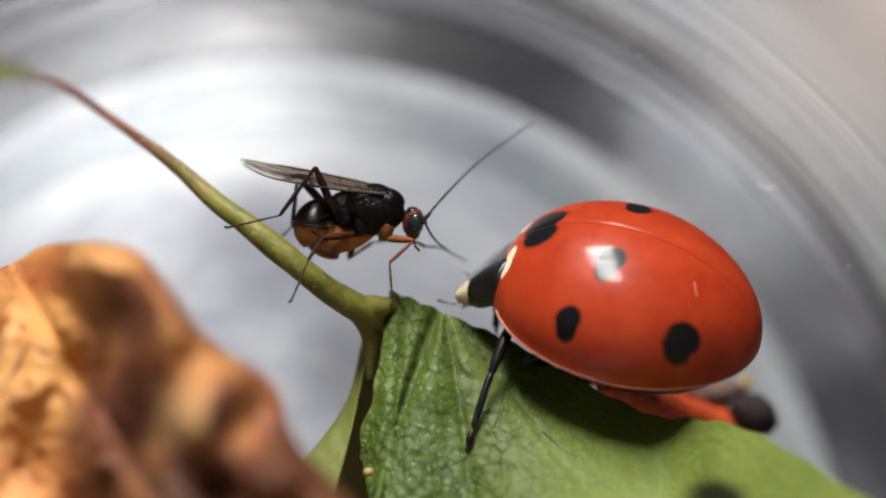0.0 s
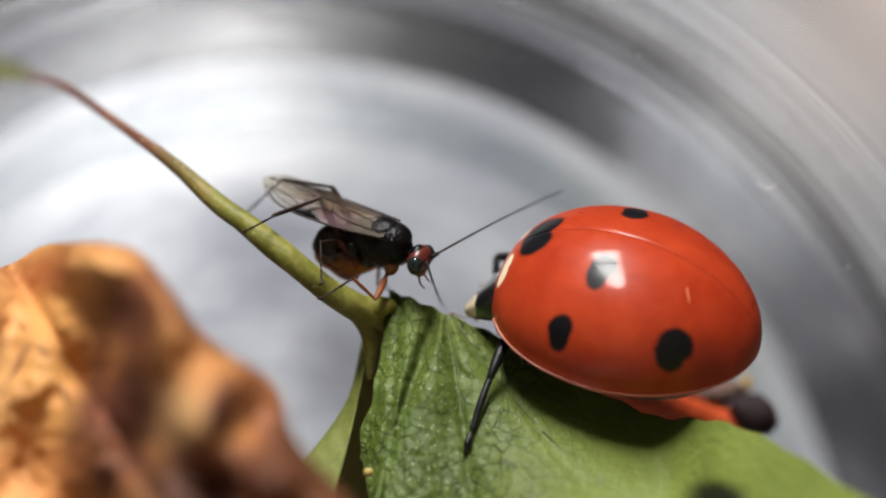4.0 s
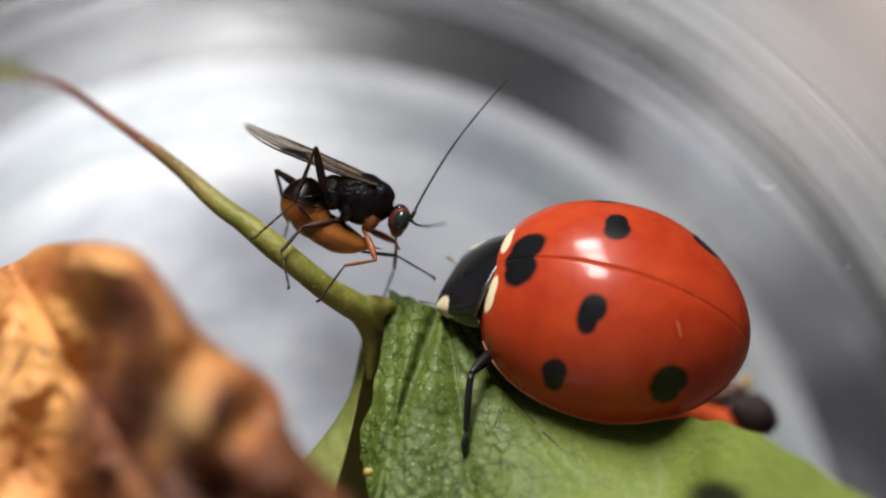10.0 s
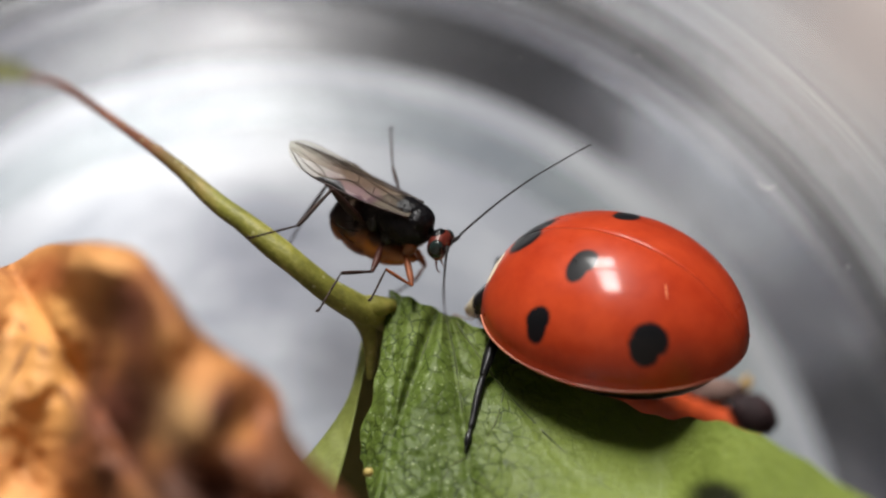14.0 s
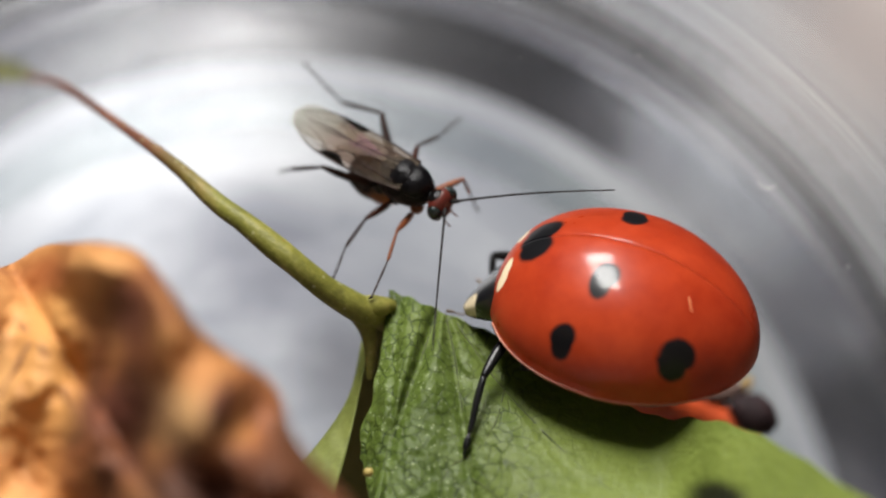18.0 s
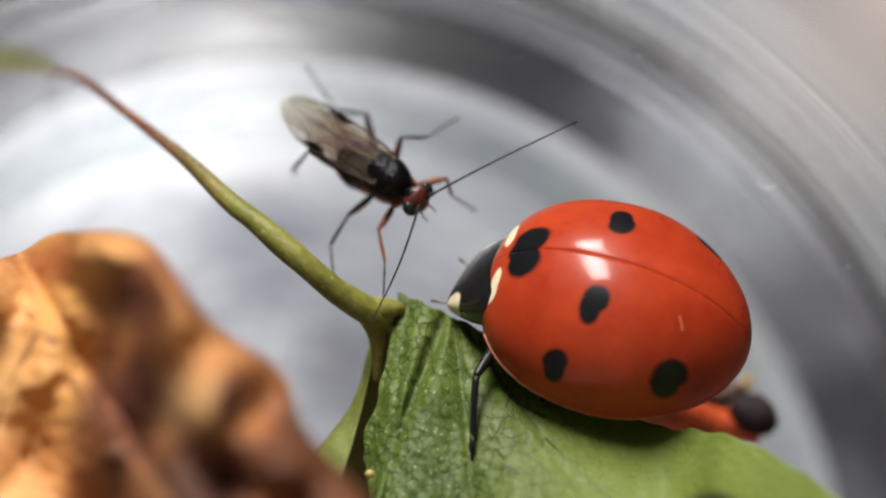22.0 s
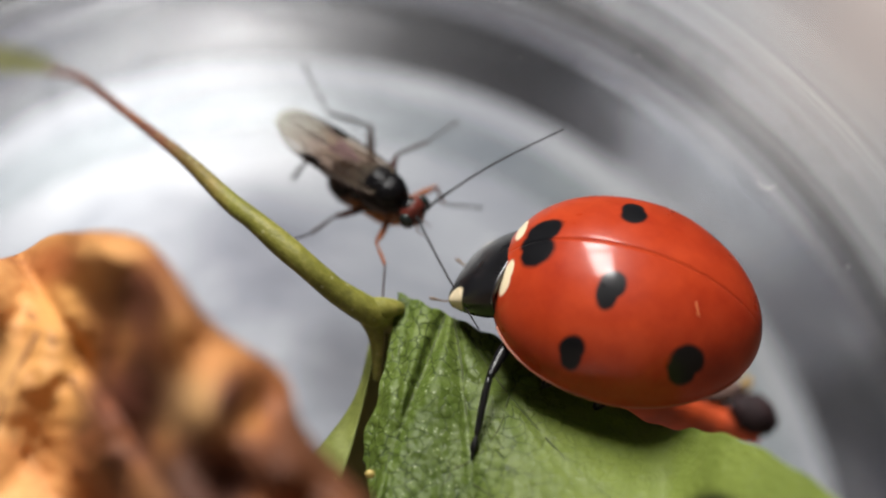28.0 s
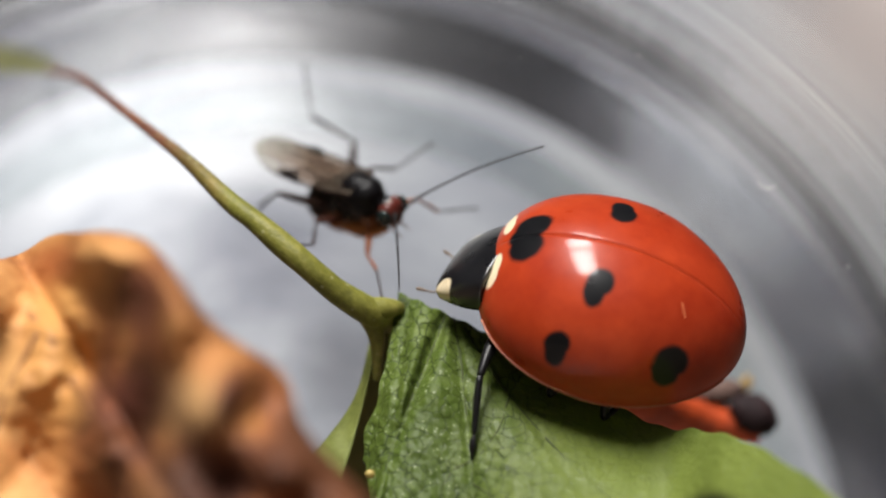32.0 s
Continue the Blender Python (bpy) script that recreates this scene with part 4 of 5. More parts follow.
WASP_LEGS, FEELERS, ABDOMEN = {}, {}, []
EYE_L, TIP_L = Vector((1.02, -0.30, -0.10)), Vector((-3.04, -0.04, 0.52))
HIPS = ((0.33, 0.20, -0.60), (-0.22, 0.24, -0.60), (-0.60, 0.27, -0.42))
SEGS = ((0.90, 0.72, 0.95), (0.88, 0.78, 1.0), (1.40, 1.32, 1.18))


def fore_wing(side, lift):
    def f(u, v):
        # u runs from hinge to tip, v across from the front margin to the hind one
        x = 0.22 - 3.27 * u
        front = 0.42 - 0.05 * u + 0.16 * math.sin(u * 3.0)
        k = math.sqrt(max(0.0, 1 - max(0.0, (u - 0.78) / 0.22) ** 2.2))
        w = 0.40 + 0.50 * smoothstep(0, 0.60, u)
        y = front - w * (0.46 * (1 - k) + k * v)
        z = 0.60 - 0.08 * u + lift * u - 0.46 * max(0.0, y + 0.02) - 0.05 * (v - 0.5) ** 2 + 0.004 * math.sin(v * 22) * u
        return (x, side * y, z)
    return f


def wasp():
    s = tagged(empty("parasitoid_wasp"), "small black and amber parasitoid wasp with smoky wings", "wasp")
    part("thorax", ball((-0.02, 0, 0), (0.78, 0.50, 0.55), None, 36, 22, lambda q: (q.x, q.y, q.z * (1.08 - (0.18 if q.x > 0 else 0.42) * (q.x - 0.25) ** 2))), THORAX, s, "rough black thorax")
    part("shoulder_plate", ball((0.30, 0, 0.24), (0.42, 0.40, 0.30)), THORAX, s)
    part("back_plate", ball((-0.36, 0, 0.30), (0.24, 0.24, 0.16)), THORAX, s)
    part("hind_thorax", ball((-0.60, 0, -0.12), (0.38, 0.40, 0.40)), THORAX, s)
    part("waist", tube([(-0.70, 0, -0.18, 0.16), (-0.86, 0, -0.22, 0.14), (-0.98, 0, -0.28, 0.2)], 12, 12), CHITIN, s)
    part("abdomen", tube([(-0.88, 0, -0.20, 0.18), (-1.08, 0, -0.34, 0.40), (-1.14, 0, -0.60, 0.50), (-0.96, 0, -0.80, 0.47)], 22, 24), AMBER_UPPER, s, "glossy black upper abdomen")
    part("abdomen_underside", tube([(-1.02, 0, -0.66, 0.46), (-0.85, 0, -0.82, 0.44), (-0.64, 0, -0.89, 0.40), (-0.46, 0, -0.92, 0.33)], 22, 20), AMBER_UNDER, s, "amber underside of the abdomen")
    tip = part("abdomen_tip", tube([(-0.30, 0, 0.05, 0.30), (-0.12, 0, 0.02, 0.37), (0.10, 0, 0, 0.38), (0.35, 0, -0.04, 0.355), (0.66, 0, -0.02, 0.27), (0.90, 0, 0.02, 0.16), (1.08, 0, 0.05, 0.05)], 22, 36), AMBER_TIP, s, "amber tip of the abdomen, curled under the body")
    part("sting", tube([(1.03, 0, 0.04, 0.03), (1.20, 0, 0.07, 0.018), (1.34, 0, 0.10, 0.008)], 8, 10), LEG_PALE, tip)
    ABDOMEN.append(tip)
    for i, (x, z, rx) in enumerate(((-1.10, -0.42, 0.445), (-1.13, -0.58, 0.492), (-1.06, -0.74, 0.500))):
        a = radians((-55, -85, -115)[i])
        ring = [(x + 0.02 * math.cos(q) + rx * math.cos(q) * math.sin(a) * -1.0, rx * math.sin(q), z + rx * math.cos(q) * math.cos(a), 0.018) for q in np.linspace(0, 2 * math.pi, 25)]
        part("abdomen_plate", tube(ring, 6, 48), CHITIN, s)
    part("neck", tube([(0.66, 0, 0.0, 0.14), (0.90, 0, -0.08, 0.13)], 12, 6), CHITIN, s)
    hd = part("head", ball((0.98, 0, -0.12), (0.24, 0.40, 0.33)), RUST, s, "rust-red head")
    part("face", ball((1.02, 0, -0.32), (0.16, 0.22, 0.20)), AMBER, hd)
    part("crown", ball((0.93, 0, 0.06), (0.17, 0.22, 0.17)), CHITIN, hd)
    for sd in (1, -1):
        part("eye", ball((1.02, sd * 0.285, -0.10), (0.18, 0.15, 0.23)), EYE_M, hd, "large dark compound eye")
    for sd in (1, -1):
        part("mouthpart", tube([(1.05, sd * 0.10, -0.44, 0.025), (1.12, sd * 0.14, -0.62, 0.02), (1.25, sd * 0.14, -0.72, 0.012)], 6, 10), LEG_PALE, hd)
    # wings, veins and the dark mark on the front margin
    for sd, lift in ((-1, 0.0), (1, 0.045)):
        f = fore_wing(sd, lift)
        w = part("fore_wing", grid(f, 60, 20), WING, s, "smoky translucent wing")
        up = lambda u, v, r: (*(np.array(f(u, v)) + (0, 0, 0.006)), r)
        part("vein", tube([up(0.0, 0.02, 0.030), up(0.3, 0.02, 0.026), up(0.6, 0.02, 0.026), up(0.8, 0.03, 0.018), up(0.97, 0.15, 0.010)], 6, 40), LEG_DARK, w)
        part("vein", tube([up(0.05, 0.3, 0.018), up(0.3, 0.35, 0.016), up(0.48, 0.40, 0.014), up(0.62, 0.12, 0.014)], 6, 30), LEG_DARK, w)
        part("vein", tube([up(0.1, 0.75, 0.016), up(0.32, 0.72, 0.014), up(0.5, 0.65, 0.012), up(0.75, 0.62, 0.008)], 6, 30), LEG_DARK, w)
        part("vein", tube([up(0.42, 0.37, 0.012), up(0.44, 0.55, 0.012), up(0.46, 0.67, 0.012)], 6, 12), LEG_DARK, w)
        part("vein", tube([up(0.62, 0.12, 0.012), up(0.72, 0.30, 0.010), up(0.94, 0.35, 0.006)], 6, 20), LEG_DARK, w)
        part("vein", tube([up(0.50, 0.65, 0.010), up(0.70, 0.52, 0.008), up(0.96, 0.55, 0.005)], 6, 20), LEG_DARK, w)
        part("vein", tube([up(0.62, 0.12, 0.010), up(0.80, 0.18, 0.008), up(0.97, 0.26, 0.005)], 6, 20), LEG_DARK, w)
        part("vein", tube([up(0.30, 0.35, 0.010), up(0.31, 0.55, 0.010), up(0.32, 0.72, 0.010)], 6, 12), LEG_DARK, w)
        part("wing_mark", tube([up(0.47, 0.05, 0.02), up(0.53, 0.12, 0.095), up(0.60, 0.11, 0.09), up(0.70, 0.05, 0.01)], 10, 16, flat=0.22), CHITIN, w, "dark mark on the wing's margin")
        hw = lambda u, v: (0.05 - 2.15 * u, sd * (0.34 + 0.08 * math.sin(3 * u) - (0.10 + 0.55 * math.sin(min(1, u * 1.15) * math.pi) ** 0.7) * v), 0.36 - 0.06 * u)
        part("hind_wing", grid(hw, 40, 12), WING, s, "small smoky hind wing")
    # legs
    for sd, tag in ((1, "l"), (-1, "r")):
        for k in range(3):
            l1, l2, l3 = SEGS[k]
            thigh = (0.076, 0.078, 0.092)[k]
            mat = (LEG_PALE, LEG_RED, LEG_DARK)[k]
            f = part("leg", tube([(-0.02, 0, 0, 0.045), (0.10, 0, 0, 0.05), (0.16, 0, 0, 0.04), (0.35 * l1, 0, 0.01, thigh), (0.70 * l1, 0, 0.01, thigh), (0.94 * l1, 0, 0, thigh * 0.65), (l1, 0, 0, thigh * 0.5)], 10, 30), mat, s)
            shin = part("shin", tube([(0, 0, 0, thigh * 0.46), (0.12 * l2, 0, 0, thigh * 0.40), (0.6 * l2, 0, 0, thigh * 0.56), (0.95 * l2, 0, 0, thigh * 0.50), (l2, 0, 0, thigh * 0.35)], 8, 24), (LEG_PALE, LEG_DARK, LEG_DARK)[k], f, "thin shin")
            joints = [(0, 0, 0, 0.026)]
            for a, b in ((0.0, 0.44), (0.44, 0.62), (0.62, 0.76), (0.76, 0.86), (0.86, 1.0)):
                joints += [(l3 * (a + 0.02), 0, 0, 0.018), (l3 * (b - 0.02), 0, 0, 0.029)]
            joints += [(l3 + 0.03, 0, -0.02, 0.034), (l3 + 0.07, 0, -0.06, 0.012)]
            foot = part("foot", tube(joints, 8, 44), LEG_DARK, f, "thin jointed foot")
            h = HIPS[k]
            WASP_LEGS[tag + str(k)] = (f, shin, foot, Vector((h[0], sd * h[1], h[2])), SEGS[k])
            part("hip", tube([(h[0] + 0.10 - 0.05 * k, sd * (h[1] + 0.02), h[2] + 0.34, 0.17), (h[0] + 0.08, sd * (h[1] + 0.04), h[2] + 0.15, 0.16), (h[0], sd * h[1], h[2], 0.07)], 12, 14), AMBER if k == 0 else CHITIN, s)
        # antenna of many short joints, gently bowed
        joints = 34
        pts = [(0, 0, 0, 0.035), (0.1, 0, 0.005, 0.055), (0.22, 0, 0.01, 0.045), (0.24, 0, 0.012, 0.02)]
        for i in range(joints):
            r = 0.031 - 0.014 * i / joints
            for f, k in ((0.25, 1.0), (0.8, 1.0), (1.0, 0.7)):
                q = 0.24 + 3.56 * (i + f) / joints
                pts.append((q, 0, 0.15 * math.sin(math.pi * q / 3.8), r * k))
        bm = tube(pts, 6, len(pts) - 1)
        FEELERS[tag] = (part("antenna", bm, FEELER, s, "long thin jointed dark antenna"), Vector((1.20, sd * 0.10, -0.02)))
    return s


BEETLE_THING, COLLAR = beetle()
WASP_THING = wasp()


# ---- how things move ----
def chain(hip, foot, pole, l1, l2):
    """Turns of an upper and a lower limb that reach from hip to foot, the joint towards pole, in their owner's space (millimetres)."""
    d = foot - hip
    dist = min(max(d.length, abs(l1 - l2) + 0.05), (l1 + l2) * 0.998)
    ax = d.normalized()
    side = (pole - ax * pole.dot(ax))
    side = side.normalized() if side.length > 1e-6 else ax.orthogonal().normalized()
    c = (l1 * l1 + dist * dist - l2 * l2) / (2 * l1 * dist)
    a = math.acos(max(-1, min(1, c)))
    up = ax * math.cos(a) + side * math.sin(a)
    knee = hip + up * l1
    low = (hip + ax * dist - knee).normalized()
    n = up.cross(low)
    n = n.normalized() if n.length > 1e-6 else up.orthogonal().normalized()

    def turn(x):
        z = x.cross(n).normalized()
        return Matrix((x, n, z)).transposed()
    m1 = turn(up).to_4x4()
    m1.translation = hip * MM
    m2 = turn(low).to_4x4()
    m2.translation = knee * MM
    return m1, m1.inverted() @ m2


def beetle_pose(row):
    _, x, y, z, a, b, c = row
    return pose(x * MM, y * MM, z * MM, a, b, c)


def wasp_pose(row):
    """From the places of its near eye and near wing tip, and how far its back is rolled towards the camera."""
    _, ex, ez, tx, tz, rolled = row
    local = EYE_L - TIP_L
    y = between(WASP_Y, row[0])[0]
    back = 1 + y / 93.24
    dx, dz = (ex - tx) * back, (ez - tz) * back
    dy = -math.sqrt(max(0.0, local.length_squared - dx * dx - dz * dz))
    w = Vector((dx, dy, dz)).normalized()
    left = Vector((0, 0, 1)).cross(w).normalized()
    k = radians(rolled)
    left = left * math.cos(k) + w.cross(left) * math.sin(k)
    wm = Matrix((w, left, w.cross(left))).transposed()
    e = local.normalized()
    el = Vector((0, 1, 0))
    lm = Matrix((e, el, e.cross(el))).transposed()
    r = wm @ lm.transposed()
    m = r.to_4x4()
    m.translation = (Vector((ex * back, y, ez * back)) - r @ EYE_L) * MM
    return m


def between(rows, t):
    """Linear value of rows (t, *values) at t."""
    rows = sorted(rows)
    if t <= rows[0][0]:
        return rows[0][1:]
    for p, q in zip(rows, rows[1:]):
        if t <= q[0]:
            f = (t - p[0]) / (q[0] - p[0])
            return tuple(u + (v - u) * f for u, v in zip(p[1:], q[1:]))
    return rows[-1][1:]


def inside(m, p):
    return (m.inverted() @ (Vector(p) * MM)) / MM


WASP_Y = [(0, -0.1), (14.5, 0.0), (16.5, 0.3), (19, 0.9), (25.5, 1.0), (27.5, 1.7), (32, 2.2)]   # how far back it stands

# the beetle's places and turns (seconds, x, y, z, three turns in degrees)
BEETLE = [
    (0, 4.12, 0, -1.29, -34.8, -18.1, 170.4),
    (0.5, 3.85, 0, -1.35, -42.0, -15.1, 166.7),
    (1, 3.73, 0, -1.54, -55.7, -18.6, 167.6),
    (1.5, 3.58, 0, -1.56, -59.5, -18.0, 170.7),
    (2, 3.77, 0, -1.18, -42.0, -16.5, 167.6),
    (2.5, 3.74, 0, -1.25, -44.2, -17.2, 163.6),
    (3, 3.86, 0, -1.40, -45.7, -19.0, 161.9),
    (3.5, 4.17, 0, -1.40, -36.4, -17.2, 166.6),
    (5.5, 3.80, 0, -1.37, -40.7, -16.7, 165.5),
    (6, 3.88, 0, -1.34, -46.6, -16.7, 170.2),
    (6.5, 3.79, 0, -1.38, -47.1, -17.3, 169.7),
    (7, 3.72, 0, -1.45, -57.3, -18.0, 172.1),
    (7.5, 3.55, 0, -1.48, -57.6, -17.7, 169.8),
    (8, 3.80, 0, -1.29, -44.8, -19.2, 173.7),
    (8.5, 3.96, 0, -1.18, -35.6, -18.9, 174.9),
    (9, 3.90, 0, -1.34, -49.8, -17.7, 175.9),
    (9.5, 3.75, 0, -1.43, -56.6, -17.4, 172.8),
    (10, 3.83, 0, -1.46, -60.4, -15.5, 176.0),
    (10.5, 3.86, 0, -1.19, -43.9, -17.4, 174.1),
    (11, 3.83, 0, -1.09, -39.2, -13.7, 167.4),
    (11.5, 3.78, 0, -1.32, -45.0, -17.1, 168.7),
    (12, 3.85, 0, -1.57, -51.2, -18.4, 173.2),
    (12.5, 3.88, 0, -1.36, -29.2, -15.6, 164.0),
    (13, 3.75, 0, -1.21, -28.3, -13.8, 161.1),
    (13.5, 3.76, 0, -1.23, -26.9, -13.9, 158.8),
    (14, 3.88, 0, -1.47, -30.3, -17.4, 157.2),
    (14.5, 3.95, 0, -1.42, -32.2, -16.9, 158.8),
    (16.5, 3.79, 0, -1.29, -30.3, -17.2, 163.6),
    (17, 4.12, 0, -1.39, -33.9, -15.6, 163.9),
    (17.5, 4.37, 0, -1.53, -40.4, -16.6, 168.1),
    (18, 4.07, 0, -1.49, -39.6, -18.1, 170.0),
    (18.5, 3.87, 0, -1.48, -41.3, -19.9, 169.5),
    (19, 3.89, 0, -1.38, -44.6, -18.4, 171.5),
    (19.5, 3.89, 0, -1.44, -43.5, -18.0, 173.1),
    (20, 3.53, 0, -1.10, -37.7, -16.4, 169.8),
    (20.5, 3.62, 0, -1.19, -39.0, -15.3, 168.1),
    (21, 3.74, 0, -1.54, -53.0, -19.8, 173.4),
    (21.5, 3.60, 0, -1.23, -46.4, -16.9, 170.6),
    (22, 3.87, 0, -1.43, -55.9, -17.1, 175.0),
    (22.5, 3.87, 0, -1.34, -49.1, -17.2, 170.5),
    (23, 3.75, 0, -1.32, -42.7, -18.1, 168.5),
    (23.5, 3.90, 0, -1.47, -49.2, -19.7, 167.5),
    (24, 4.00, 0, -1.42, -38.8, -18.0, 171.9),
    (24.5, 3.93, 0, -1.37, -32.3, -17.0, 165.3),
    (25, 4.07, 0, -1.29, -34.0, -15.1, 164.7),
    (25.5, 4.16, 0, -1.18, -32.1, -12.2, 163.5),
    (27.5, 4.09, 0, -1.33, -49.9, -16.8, 175.4),
    (28, 4.10, 0, -1.30, -50.7, -16.4, 177.2),
    (28.5, 4.05, 0, -1.33, -45.7, -19.5, 175.6),
    (29, 4.01, 0, -1.34, -43.9, -21.1, 176.3),
    (29.5, 3.75, 0, -1.33, -41.2, -21.2, 174.1),
    (30, 3.62, 0, -1.24, -37.7, -20.2, 172.9),
    (30.5, 3.70, 0, -1.27, -42.2, -23.7, 177.2),
    (31, 3.33, 0, -1.23, -44.9, -17.2, 168.6),
    (31.5, 3.54, 0, -1.29, -50.7, -18.9, 173.9),
    (32, 3.77, 0, -1.28, -50.2, -18.9, 178.2),
]

# the wasp's near eye and near wing tip (seconds, x, z, x, z) and the roll of its back towards the camera
WASP = [
    (0, -0.61, 0.57, -4.51, 1.96, 5),
    (0.5, -0.67, 0.57, -4.51, 1.94, 8),
    (1, -0.77, 0.55, -4.66, 2.07, 10),
    (1.5, -1.07, 0.36, -4.74, 2.39, 18),
    (2, -1.15, 0.25, -4.78, 2.28, 26),
    (2.5, -1.00, -0.31, -4.43, 1.92, 30),
    (3, -1.07, -0.31, -4.39, 1.85, 34),
    (3.5, -0.84, -0.48, -4.34, 1.38, 32),
    (5.5, -0.36, 0.06, -3.60, 2.22, 28),
    (6, -0.54, 0.06, -3.84, 2.30, 26),
    (6.5, -1.65, 0.61, -5.35, 2.13, 14),
    (7, -1.03, 0.63, -4.62, 2.79, 2),
    (7.5, -0.77, 0.54, -4.24, 2.72, 3),
    (8, -0.84, 0.71, -4.45, 2.71, 4),
    (8.5, -0.67, 0.57, -4.24, 2.64, 5),
    (9, -0.78, 0.61, -4.34, 2.65, 6),
    (9.5, -0.77, 0.54, -4.30, 2.71, 4),
    (10, -0.92, 0.63, -4.45, 2.79, 2),
    (10.5, -0.71, 0.36, -4.18, 2.75, 7),
    (11, -0.63, 0.42, -4.07, 2.56, 12),
    (11.5, -0.57, 0.46, -4.07, 2.48, 12),
    (12, -0.57, 0.48, -4.13, 2.50, 12),
    (12.5, -0.36, 0.17, -3.80, 2.32, 15),
    (13, -0.42, 0.31, -3.90, 2.37, 18),
    (13.5, -0.36, 0.15, -3.72, 2.42, 23),
    (14, -0.17, -0.02, -3.50, 2.29, 28),
    (14.5, -0.02, -0.13, -3.40, 2.06, 35),
    (16.5, -0.06, 0.58, -3.60, 2.36, 54),
    (17, -0.10, 0.58, -3.60, 2.46, 56),
    (17.5, -0.06, 0.56, -3.52, 2.53, 55),
    (18, -0.21, 0.77, -3.43, 2.92, 58),
    (18.5, -0.29, 0.75, -3.43, 3.01, 57),
    (19, -0.46, 0.81, -3.50, 3.09, 60),
    (19.5, -0.75, 0.93, -3.71, 3.17, 61),
    (20, -0.88, 0.95, -3.89, 3.20, 62),
    (20.5, -1.09, 1.12, -4.14, 3.26, 62),
    (21, -0.96, 1.16, -4.10, 3.19, 61),
    (21.5, -0.97, 1.12, -4.08, 3.24, 61),
    (22, -0.77, 0.87, -3.71, 3.17, 61),
    (22.5, -0.59, 0.87, -3.62, 3.17, 60),
    (23, -0.63, 0.87, -3.66, 3.26, 60),
    (23.5, -0.50, 0.81, -3.54, 3.15, 60),
    (24, -0.44, 0.74, -3.47, 3.07, 60),
    (24.5, -0.50, 0.68, -3.47, 3.15, 60),
    (25, -0.55, 0.66, -3.48, 3.15, 60),
    (25.5, -0.55, 0.68, -3.52, 3.09, 60),
    (27.5, -0.84, 0.60, -3.83, 2.86, 54),
    (28, -0.84, 0.60, -3.81, 2.88, 54),
    (28.5, -0.80, 0.50, -3.70, 2.90, 53),
    (29, -0.65, 0.30, -3.64, 2.71, 48),
    (29.5, -0.80, 0.45, -3.93, 2.50, 44),
    (30, -0.84, 0.45, -3.96, 2.51, 43),
    (30.5, -1.03, 0.66, -4.15, 2.63, 42),
    (31, -1.11, 0.70, -4.21, 2.65, 42),
    (31.5, -1.32, 0.70, -4.40, 2.44, 41),
    (32, -1.32, 0.66, -4.33, 2.30, 40),
]

